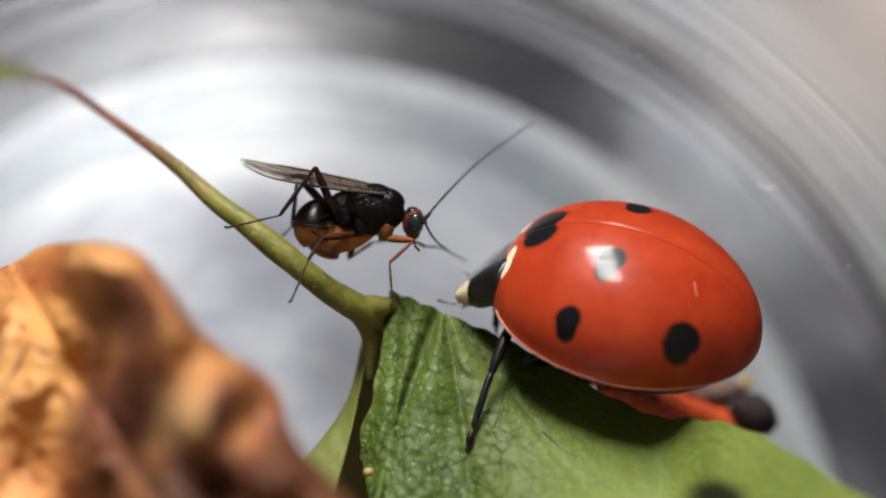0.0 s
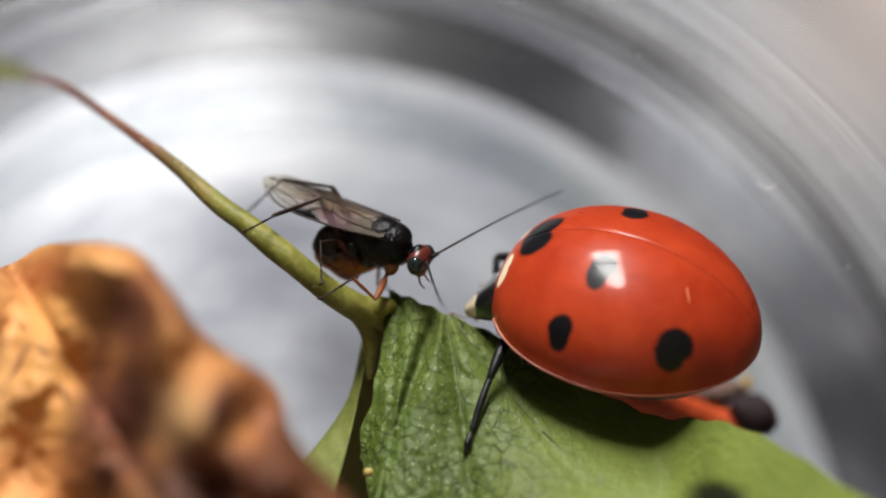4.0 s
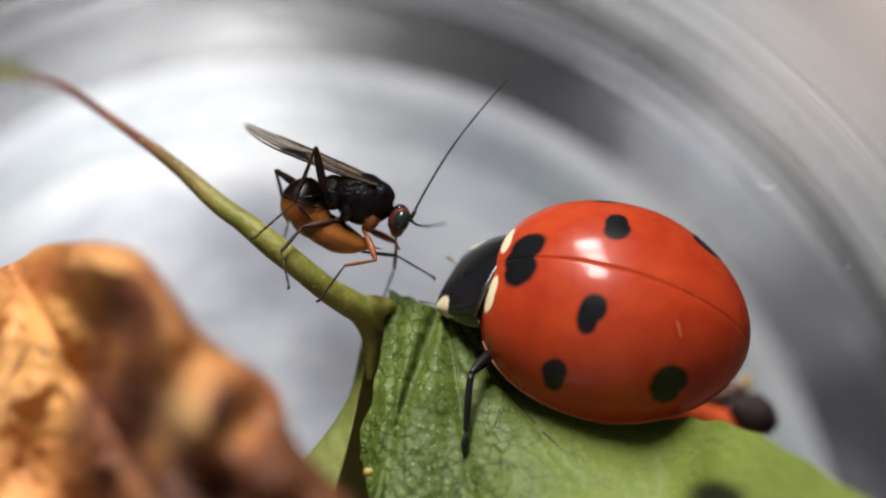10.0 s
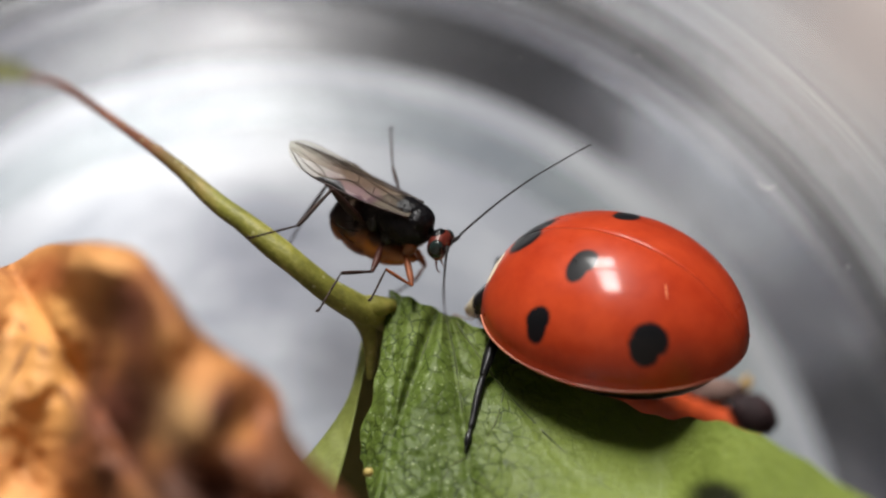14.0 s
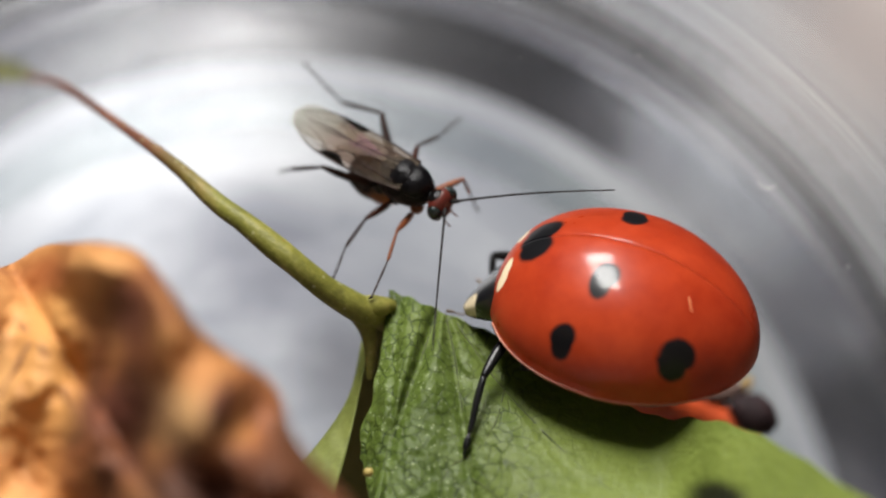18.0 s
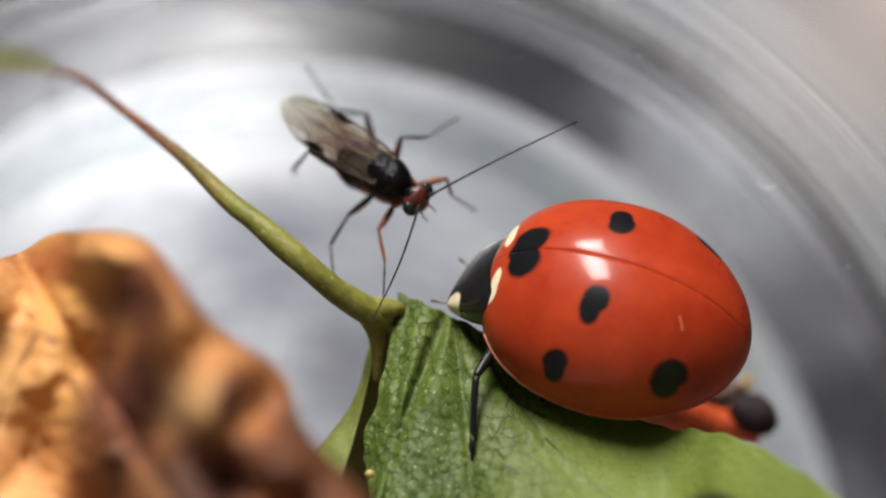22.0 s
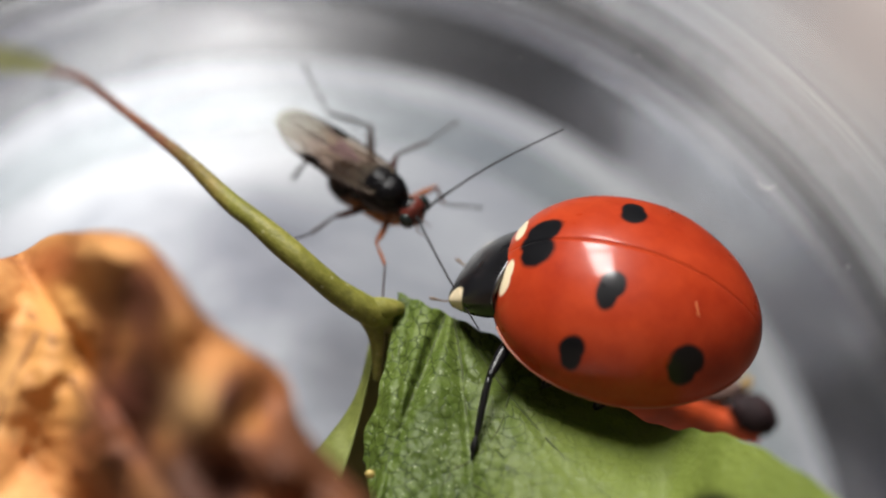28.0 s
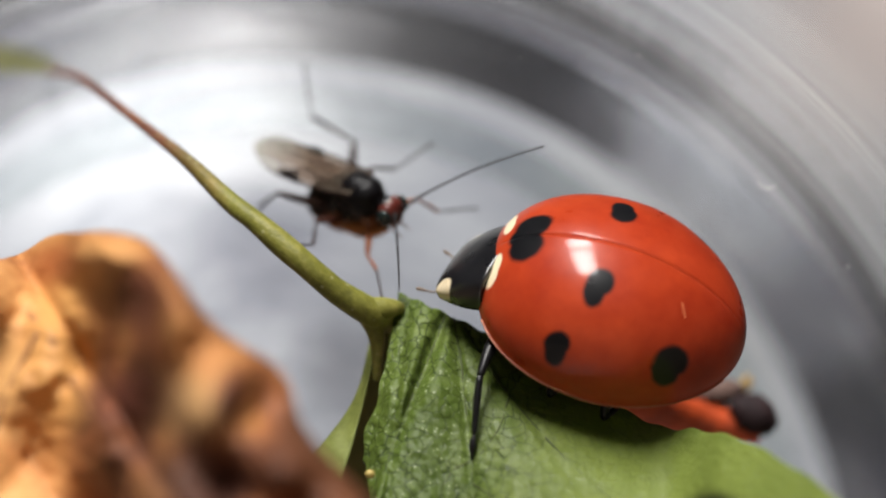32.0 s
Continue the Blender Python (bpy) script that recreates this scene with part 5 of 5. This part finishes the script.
# where the knee, the ankle and the claw of each leg of the wasp are (seconds, x and z of each in millimetres, lean away)
LEG_ROWS = {
    "r0": [(0, -0.78, 0.20, -1.18, -0.30, -1.11, -1.11, -0.6), (1, -0.90, 0.20, -1.24, -0.30, -1.14, -1.05, -0.6), (2, -1.81, -0.75, -2.30, -0.42, -2.86, -0.94, -0.6),
           (3, -1.70, -1.05, -2.17, -0.74, -2.74, -1.07, -0.6), (5.5, -1.18, -0.84, -1.80, -0.64, -2.70, -1.09, -0.6), (6, -1.24, -0.80, -1.93, -0.61, -2.70, -1.09, -0.6),
           (6.5, -2.02, -0.28, -2.45, -0.41, -2.70, -1.14, -0.6), (7, -1.46, -0.17, -2.14, -0.36, -2.70, -1.14, -0.6), (8, -1.40, -0.21, -2.14, -0.36, -2.70, -1.14, -0.6),
           (9, -1.40, -0.26, -2.12, -0.39, -2.70, -1.14, -0.6), (10, -1.52, -0.11, -2.11, -0.36, -2.70, -1.14, -0.6), (11, -0.89, -0.26, -1.48, -0.36, -1.65, -0.99, -0.6),
           (12, -0.85, -0.17, -1.36, -0.30, -1.52, -0.93, -0.6), (13, -0.70, -0.39, -1.27, -0.34, -1.55, -0.99, -0.6), (14, -0.70, -0.68, -1.20, -0.49, -1.48, -0.95, -0.6),
           (17, -0.74, 0.26, -1.20, -0.24, -1.52, -0.99, -0.6), (18, -0.90, 0.51, -1.20, -0.24, -1.52, -0.99, -0.6), (20, -1.45, 0.66, -1.45, -0.24, -1.46, -0.93, -0.6),
           (22, -1.36, 0.51, -1.30, -0.24, -1.32, -0.99, -0.6), (24, -1.02, 0.51, -1.18, -0.24, -1.32, -0.99, -0.6), (28, -1.40, 0.26, -1.34, -0.24, -1.34, -0.99, -0.6),
           (30, -1.35, 0.26, -1.35, -0.30, -1.36, -0.99, -0.6), (32, -1.65, 0.01, -1.52, -0.36, -1.36, -0.93, -0.6)],
    "r1": [(0, -2.49, 0.26, -2.86, -0.11, -3.27, -1.05, -0.6), (1, -2.15, 0.20, -2.92, -0.05, -3.26, -1.07, -0.6), (2, -2.77, 0.42, -3.54, 0.25, -4.14, -0.05, -0.6),
           (3, -2.61, 0.20, -2.92, 0.14, -2.89, -0.61, -0.6), (6, -1.74, -0.30, -2.30, -0.11, -2.92, -0.89, -0.6), (6.5, -3.55, 0.35, -3.74, 0.09, -3.71, -0.51, -0.6),
           (7, -2.99, 0.45, -3.42, 0.14, -3.71, -0.51, -0.6), (9, -2.86, 0.49, -3.40, 0.07, -3.59, -0.57, -0.6), (10, -3.05, 0.49, -3.49, 0.01, -3.40, -0.64, -0.6),
           (11, -2.80, 0.51, -3.30, 0.20, -3.58, -0.21, -0.6), (12, -2.74, 0.49, -3.30, 0.07, -3.55, -0.17, -0.6), (13, -2.70, 0.36, -3.24, 0.07, -3.55, -0.17, -0.6),
           (14, -1.49, -0.36, -2.11, -0.55, -2.65, -1.30, -0.6), (17, -1.40, 0.51, -2.11, -0.26, -2.55, -1.11, -0.6), (18, -1.61, 0.70, -2.21, -0.11, -2.55, -1.11, -0.6),
           (20, -2.30, 0.76, -2.71, 0.20, -2.65, -0.36, -0.6), (22, -2.26, 0.57, -2.49, 0.01, -2.40, -0.42, -0.6), (24, -2.02, 0.39, -2.30, -0.05, -2.42, -0.42, -0.6),
           (28, -2.42, 0.70, -2.80, 0.41, -3.24, 0.24, -0.6), (30, -2.42, 0.51, -2.74, 0.33, -3.24, 0.24, -0.6), (32, -2.67, 0.64, -2.84, 0.26, -3.11, 0.14, -0.6)],
    "r2": [(0, -2.77, 1.73, -3.67, 0.64, -4.86, 0.45, -0.6), (1, -2.92, 1.57, -3.65, 0.74, -4.83, 0.36, -0.6), (2, -3.05, 1.39, -3.88, 0.54, -4.81, 0.45, -0.6),
           (3, -3.05, 1.14, -3.80, 0.86, -4.30, 0.64, -0.6), (6, -2.30, 1.26, -3.17, 0.55, -4.11, 0.26, -0.6), (6.5, -3.27, 1.98, -3.67, 0.84, -4.14, 0.26, -0.6),
           (7, -2.71, 2.08, -3.36, 0.89, -4.14, 0.26, -0.6), (8, -2.65, 1.89, -3.42, 0.72, -4.11, 0.26, -0.6), (9, -2.65, 1.91, -3.30, 0.89, -4.11, 0.26, -0.6),
           (10, -2.76, 2.11, -3.30, 0.95, -4.14, 0.26, -0.6), (11, -2.42, 1.64, -3.17, 0.76, -4.14, 0.26, -0.6), (12, -2.30, 1.70, -3.17, 0.76, -4.14, 0.26, -0.6),
           (13, -2.30, 1.51, -3.17, 0.70, -4.14, 0.26, -0.6), (14, -2.30, 1.14, -3.05, 0.66, -4.11, 0.26, -0.6), (17, -2.02, 1.29, -3.27, 0.76, -4.14, 0.24, -0.6),
           (18, -2.99, 1.91, -3.36, 1.74, -3.55, 1.66, 1), (20, -3.10, 2.29, -3.42, 1.89, -3.30, 1.64, 1), (22, -2.99, 2.20, -3.36, 1.76, -3.30, 1.66, 1),
           (24, -2.84, 2.14, -3.24, 1.76, -3.30, 1.66, 1), (28, -2.96, 2.01, -3.30, 1.51, -3.17, 1.64, 1), (30, -3.67, 0.95, -3.83, 0.70, -4.11, 0.51, 1),
           (32, -3.92, 1.29, -4.11, 0.89, -4.05, 0.51, 1)],
    "l0": [(0, -0.80, 0.20, -0.49, 0.11, -0.17, 0.06, 0.6), (1, -0.86, 0.14, -0.90, -0.36, -0.74, -1.05, 0.6), (2, -1.09, 0.01, -1.11, -0.39, -0.82, -0.99, 0.6),
           (3, -1.68, -0.36, -1.70, -0.68, -1.45, -0.81, 0.6), (6, -0.68, -0.11, -0.86, -0.55, -1.02, -1.05, 0.6), (6.5, -1.74, 0.06, -1.51, -0.41, -1.26, -0.89, 0.6),
           (7, -1.18, 0.16, -1.20, -0.36, -1.26, -0.89, 0.6), (9, -1.15, 0.26, -1.05, -0.30, -1.20, -0.99, 0.6), (10, -1.15, 0.20, -1.07, -0.30, -1.24, -0.86, 0.6),
           (11, -1.05, 0.26, -0.90, -0.24, -1.18, -0.86, 0.6), (12, -0.86, 0.14, -0.95, -0.30, -1.18, -0.86, 0.6), (13, -0.74, 0.01, -0.86, -0.49, -1.07, -0.89, 0.6),
           (14, -0.49, -0.24, -0.55, -0.61, -0.99, -0.96, 0.6), (17, 0.39, 1.39, 0.51, 1.11, 0.72, 0.76, 1), (18, 0.49, 1.57, 0.60, 1.24, 0.80, 0.86, 1),
           (20, -0.11, 1.57, 0.07, 1.14, 0.82, 0.95, 1), (22, 0.07, 1.57, 0.20, 1.20, 0.70, 0.89, 1), (24, 0.20, 1.57, 0.28, 1.14, 0.82, 0.89, 1),
           (28, -0.15, 1.39, 0.01, 1.01, 0.82, 0.95, 1), (30, -0.24, 1.26, 0.01, 0.89, 0.45, 0.76, 1), (32, -0.49, 1.14, -0.11, 0.82, 0.70, 0.89, 1)],
    "l1": [(0, -2.05, -0.05, -1.68, 0.07, -1.18, 0.20, 0.6), (1, -2.11, 0.14, -1.80, -0.14, -1.27, -0.56, 0.6), (2, -2.65, 0.29, -2.94, -0.14, -3.15, -0.94, 0.6),
           (3, -2.42, 0.14, -2.80, 0.01, -2.99, -0.36, 0.6), (6, -2.05, 0.14, -1.49, 0.01, -0.90, -0.30, 0.6), (6.5, -2.99, 0.26, -2.39, 0.11, -1.61, -0.17, 0.6),
           (7, -2.42, 0.36, -2.08, 0.16, -1.61, -0.17, 0.6), (8, -2.42, 0.39, -2.05, 0.47, -1.74, 0.51, 0.6), (9, -1.80, 0.01, -0.86, -0.03, 0.01, -0.71, 0.6),
           (10, -1.80, -0.05, -0.99, -0.15, -0.30, -0.57, 0.6), (11, -2.42, 0.26, -2.67, 0.14, -2.84, -0.24, 0.6), (12, -2.30, 0.20, -1.68, 0.26, -1.30, 0.33, 0.6),
           (13, -2.17, 0.26, -2.51, 0.01, -2.67, -0.39, 0.6), (14, -0.90, 1.51, -1.11, 1.70, -1.20, 2.51, 0.6), (17, -0.45, 2.20, -0.11, 2.61, 0.35, 2.95, 1),
           (18, -0.57, 2.29, -0.11, 2.51, 0.35, 2.92, 1), (20, -1.11, 2.51, -0.49, 2.45, 0.35, 2.95, 1), (22, -0.93, 2.51, -0.36, 2.49, 0.30, 2.92, 1),
           (24, -0.78, 2.26, -0.30, 2.41, 0.35, 2.91, 1), (28, -0.99, 2.24, -0.36, 2.39, 0.26, 2.86, 1), (30, -1.05, 1.91, -0.61, 1.76, 0.20, 2.26, 1),
           (32, -1.55, 2.01, -1.05, 1.76, -0.05, 2.45, 1)],
    "l2": [(0, -3.36, 1.76, -3.34, 0.70, -3.59, 0.29, 0.6), (1, -3.65, 1.57, -3.80, 0.80, -4.05, 0.51, 0.6), (2, -3.11, 2.36, -3.49, 1.39, -4.30, 0.57, 0.6),
           (3, -3.11, 2.11, -3.55, 1.57, -4.17, 0.70, 0.6), (6, -2.77, 2.36, -3.45, 1.16, -4.61, 0.99, 0.6), (6.5, -4.05, 1.91, -4.11, 0.99, -4.26, 0.79, 0.6),
           (7, -3.49, 2.01, -3.80, 1.04, -4.26, 0.79, 0.6), (8, -3.45, 2.24, -3.51, 1.11, -4.05, 0.55, 0.6), (9, -3.64, 1.99, -3.36, 0.89, -3.55, 0.26, 0.6),
           (10, -3.90, 1.86, -3.49, 0.82, -3.55, 0.20, 0.6), (11, -3.55, 1.99, -3.27, 0.70, -3.49, 0.20, 0.6), (12, -3.55, 1.89, -3.30, 0.70, -3.45, 0.20, 0.6),
           (13, -3.40, 1.76, -3.20, 0.76, -3.40, 0.20, 0.6), (14, -3.05, 1.70, -3.05, 0.70, -3.36, 0.14, 0.6), (17, -1.57, 2.95, -2.55, 3.20, -3.08, 4.11, 1),
           (18, -1.36, 3.01, -2.24, 3.24, -3.11, 4.08, 1), (20, -1.61, 2.89, -2.30, 3.08, -3.11, 4.08, 1), (22, -1.70, 3.01, -2.36, 3.08, -3.05, 4.08, 1),
           (24, -1.45, 3.04, -2.30, 3.11, -3.08, 4.08, 1), (28, -1.61, 2.74, -2.55, 3.01, -3.11, 4.08, 1), (30, -1.70, 2.41, -2.55, 2.95, -3.05, 4.08, 1),
           (32, -1.99, 2.39, -2.95, 2.95, -3.11, 4.01, 1)],
}

# how far the tip of the wasp's abdomen is pushed out from under it (seconds, forward, up, raised in degrees)
TIP_ROWS = [(0, 0.0, 0.10, 8), (1, -0.25, 0, 0), (2, -0.26, 0.05, 0), (3, -0.28, 0.05, 0), (6, -0.25, 0.05, 4), (7, -0.25, 0.05, 4), (8, -0.10, 0.06, 10), (9, 0.46, -0.02, 8), (10, 0.45, -0.10, 0),
            (11, -0.12, 0, 4), (12, 0.10, 0, 4), (13, 0.35, 0, 2), (14, 0.40, 0, 2), (14.5, 0.35, 0, 2), (16.5, -0.2, 0.05, 0), (18, -0.2, 0.05, 0), (22, 0.30, 0, 2), (24, 0.48, 0, 2), (32, 0.50, 0, 2)]


def limb(hip, rows, t, lengths):
    """Where the joints of a leg are in the world: each piece keeps its length and leans away to make up what is missing."""
    r = between(rows, t)
    spots, at = [hip], hip
    for i, length in enumerate(lengths):
        back = 1 + at.y / 93.24
        d = Vector((r[2 * i] * back - at.x, 0, r[2 * i + 1] * back - at.z))
        d.y = r[6] * math.sqrt(max(0.0004, length ** 2 - d.length_squared))
        at = at + d.normalized() * length
        spots.append(at)
    return spots


def aimed(a, b, side):
    """A pose at a (millimetres) whose x axis runs to b."""
    x = (b - a).normalized()
    y = (side - x * side.dot(x)).normalized()
    m = Matrix((x, y, x.cross(y))).transposed().to_4x4()
    m.translation = a * MM
    return m


# the tips of the antennae (seconds, x, y, z)
ANT_L = [(0, 1.9, 2.11, 2.82), (0.5, 2.17, 2.39, 1.98), (1, 1.79, 2.98, 1.07), (1.5, 1.72, 2.72, 1.11), (2, 1.28, 2.26, 2.44), (2.5, 1.9, 2.25, 1.21), (3, 1.05, 1.15, 2.83), (3.5, 2.14, 1, 1.93), (5.5, 2.09, 2.56, 1.86),
         (6, 2.3, 1.63, 2.31), (6.5, 1.47, 1.58, 2.5), (7, 2.23, 1.84, 1.96), (7.5, 2.24, 1.92, 2.29), (8, 2.28, 2.21, 1.79), (8.5, 1.6, 0.6, 3.3), (9, 1.6, 0.5, 3.6), (10, 1.3, 0.5, 3.6), (10.5, 1.2, 0.5, 3.6),
         (11, 1.7, 0.5, 3.5), (12, 1.9, 0.4, 3.2), (13, 2, 0.4, 3.1), (13.5, 2.7, 0.3, 2.4), (14, 3.1, 0.2, 2.3), (14.5, 3.3, 0.1, 2.1), (16.5, 3.9, -0.6, 1.6), (17, 4.05, -0.6, 1.65), (18, 3.8, -0.6, 1.3),
         (19, 3.8, -0.6, 1.4), (20, 3.1, 0.5, 1.9), (20.5, 3, 0.5, 1.7), (21, 2.95, 0.5, 2.95), (22, 2.9, 0.5, 2.9), (23, 3.15, 0.5, 2.8), (24, 3.5, 0.5, 2.4), (25, 3.4, 0.5, 2.35), (27.5, 3.1, 0.5, 2.5),
         (28, 2.85, 0.5, 2.9), (28.6, 3, 0.5, 1.5), (29.2, 2.9, 0.5, 1.4), (29.5, 2.9, 0.5, 1.6), (30.1, 3, 0.5, 2.25), (30.5, 2.8, 0.5, 2.7), (31, 2.7, 0.5, 2.65), (31.6, 2, 0.5, 3.4), (32, 2.65, 0.5, 2.55)]
ANT_R = [(0, 0.68, -3.73, -0.35), (0.5, 0.53, -3.69, -0.54), (1, 0.29, -3.64, -0.81), (1.5, -0.84, -3.72, -1.12), (2, -0.2, -3.37, -1.67), (3, -0.39, -3.76, -1.56), (3.5, -0.11, -3.85, -1.46), (5.5, 0.23, -3.7, -1.39), (6, -0.34, -3.79, -1.25),
         (6.5, -0.14, -3.59, -0.48), (7, -0.63, -3.58, -1.1), (7.5, -0.32, -3.65, -1.05), (8, 0.53, -3.7, -0.21), (8.5, 0.28, -3.56, -1.02), (9, 0.26, -3.67, -0.7), (9.5, 0.18, -3.77, -0.55), (10, 0.26, -3.89, 0.49), (10.5, -0.2, -3.71, -1.09),
         (11, 0.21, -3.43, -1.44), (11.5, 0.47, -3.38, -1.4), (12, -0.06, -3.77, -0.83), (12.5, 0.23, -3.63, -1.42), (13, 0.39, -3.52, -1.42), (13.5, 0.09, -3.5, -1.71), (14, 0.12, -3.63, -1.66), (14.5, 0.5, -1.1, -1.6), (16.5, 0.4, -1.3, -1.9),
         (17, 0.3, -1.3, -2), (19, -0.65, -1, -1.2), (20, -0.7, -1, -1.3), (21, -0.62, -1, -1.3), (22, -1.3, -1, -0.9), (23, -0.55, -1.2, -1.9), (25, -0.3, -1.3, -2.8), (27.5, 0.4, -1.2, -1.7), (28, 0.85, -1.2, -2.1),
         (29, 0.2, -1.2, -1.4), (30, -0.3, -1.2, -1), (31, -0.7, -1.2, -1), (32, -1, -1.2, -0.9)]

# how far the beetle's collar sits out of its wing cases (seconds, forward, sideways, down, nod in degrees)
COLLAR_ROWS = [
    (0, 2.76, 0, 0.00, 28), (0.5, 2.76, 0, 0.04, 28), (1, 2.78, 0, -0.03, 28), (1.5, 2.75, 0, 0.21, 28),
    (2, 2.68, 0, -0.18, 28), (2.5, 2.52, 0, -0.12, 28), (3, 2.45, 0, 0.00, 28), (3.5, 2.57, 0, -0.11, 28),
    (5.5, 2.53, 0, 0.02, 28), (6, 2.68, 0, -0.10, 28), (6.5, 2.58, 0, -0.18, 28), (7, 2.81, 0, 0.03, 28),
    (7.5, 2.72, 0, 0.13, 28), (8, 2.78, 0, 0.13, 28), (8.5, 2.89, 0, 0.02, 28), (9, 2.85, 0, 0.08, 28),
    (9.5, 2.84, 0, -0.06, 28), (10, 2.89, 0, 0.05, 28), (10.5, 2.83, 0, 0.08, 28), (11, 2.61, 0, -0.03, 28),
    (11.5, 2.57, 0, 0.10, 28), (12, 2.70, 0, 0.35, 28), (12.5, 2.52, 0, 0.06, 28), (13, 2.45, 0, 0.00, 28),
    (13.5, 2.45, 0, 0.00, 28), (14, 2.45, 0, 0.00, 28), (14.5, 2.45, 0, 0.00, 28), (16.5, 2.47, 0, -0.07, 28),
    (17, 2.68, 0, -0.06, 28), (17.5, 2.47, 0, 0.08, 28), (18, 2.52, 0, 0.00, 28), (18.5, 2.63, 0, -0.16, 28),
    (19, 2.67, 0, -0.15, 28), (19.5, 2.73, 0, -0.10, 28), (20, 2.82, 0, -0.24, 28), (20.5, 2.72, 0, 0.00, 28),
    (21, 2.72, 0, -0.04, 28), (21.5, 2.72, 0, 0.11, 28), (22, 2.68, 0, 0.04, 28), (22.5, 2.61, 0, -0.13, 28),
    (23, 2.60, 0, -0.12, 28), (23.5, 2.32, 0, -0.08, 28), (24, 2.57, 0, -0.23, 28), (24.5, 2.58, 0, -0.06, 28),
    (25, 2.73, 0, -0.23, 28), (25.5, 2.54, 0, -0.18, 28), (27.5, 2.87, 0, 0.05, 28), (28, 2.86, 0, 0.01, 28),
    (28.5, 2.76, 0, -0.03, 28), (29, 2.74, 0, -0.05, 28), (29.5, 2.80, 0, 0.06, 28), (30, 2.86, 0, 0.13, 28),
    (30.5, 2.83, 0, -0.03, 28), (31, 2.85, 0, 0.22, 28), (31.5, 2.83, 0, 0.03, 28), (32, 2.82, 0, 0.05, 28)
]

# how the sprig and the dead leaf shift when the sprig is nudged (seconds, dx, dz, turn in degrees)
SPRIG_ROWS = [(0, 0, 0, 0, 0), (20.5, 0, 0, 0, 0), (21, 0.07, -0.02, 0.7, 0.5), (21.5, 0.08, -0.02, 0.8, 0.6), (21.9, 0.17, -0.05, 1.6, 1.2), (32, 0.17, -0.05, 1.6, 1.2)]
DEAD_ROWS = [(0, 0, 0), (20.5, 0, 0), (21, 0.08, 0.09), (21.5, 0.07, 0.12), (21.9, 0.17, 0.24), (32, 0.18, 0.22)]
BEETLE_FEET = {"l0": (0.45, -1.35, -4.50), "l1": (3.1, 0.8, -2.55), "l2": (4.3, 0.9, -2.95), "r0": (1.2, 1.6, -1.9), "r1": (2.6, 1.5, -2.2), "r2": (4.2, 1.4, -2.5)}


def motions():
    rows = [(r[0], beetle_pose(r)) for r in BEETLE]
    walk(BEETLE_THING, rows)
    walk(COLLAR, [(t, pose(x * MM, y * MM, z * MM, 0, n, -12)) for t, x, y, z, n in COLLAR_ROWS])
    for key, (f, s, hip) in BEETLE_LEGS.items():
        up, low = [], []
        for t, m in rows:
            side = 1 if key[0] == "l" else -1
            shift = between([(r[0], r[1], r[2]) for r in SPRIG_ROWS], t)
            foot = Vector(BEETLE_FEET[key]) + Vector((shift[0], 0, shift[1]))
            a, b = chain(hip, inside(m, foot), Vector((0.5, side * 0.8, 0.6)), 1.3, 1.8)
            up.append((t, a)), low.append((t, b))
        walk(f, up), walk(s, low)
    rows = [(r[0], wasp_pose(r)) for r in WASP]
    walk(WASP_THING, rows)
    for key, (f, shin, foot, hip, lengths) in WASP_LEGS.items():
        up, low, end = [], [], []
        for t, m in rows:
            p = limb((m @ (hip * MM)) / MM, LEG_ROWS[key], t, lengths)
            a, b, c = [m.inverted() @ aimed(p[i], p[i + 1], Vector((0.3, 0.8, -0.5))) for i in range(3)]
            up.append((t, a)), low.append((t, a.inverted() @ b)), end.append((t, a.inverted() @ c))
        walk(f, up), walk(shin, low), walk(foot, end)
    walk(ABDOMEN[0], [(t, pose((-0.90 + x) * MM, 0, (-0.86 + z) * MM, 0, -a, 0)) for t, x, z, a in TIP_ROWS])
    for key, tips in (("l", ANT_L), ("r", ANT_R)):
        ob, base = FEELERS[key]
        turns = []
        for t, m in rows:
            d = (inside(m, between(tips, t)) - base).normalized()
            n = Vector((0, 1 if key == "l" else -1, 0.2))
            y = (n - d * n.dot(d)).normalized()
            q = Matrix((d, y, d.cross(y))).transposed().to_4x4()
            q.translation = base * MM
            turns.append((t, q))
        walk(ob, turns)
    pivot = Vector((-1.3, 0.4, -1.5)) * MM
    put = []
    for t, dx, dz, a, b in SPRIG_ROWS:
        put.append((t, Matrix.Translation(pivot + Vector((dx, 0, dz)) * MM) @ pose(0, 0, 0, 0, a, -b) @ Matrix.Translation(-pivot)))
    walk(SPRIG, put)
    walk(DEADLEAF, [(t, pose(dx * MM, 0, dz * MM)) for t, dx, dz in DEAD_ROWS])


motions()
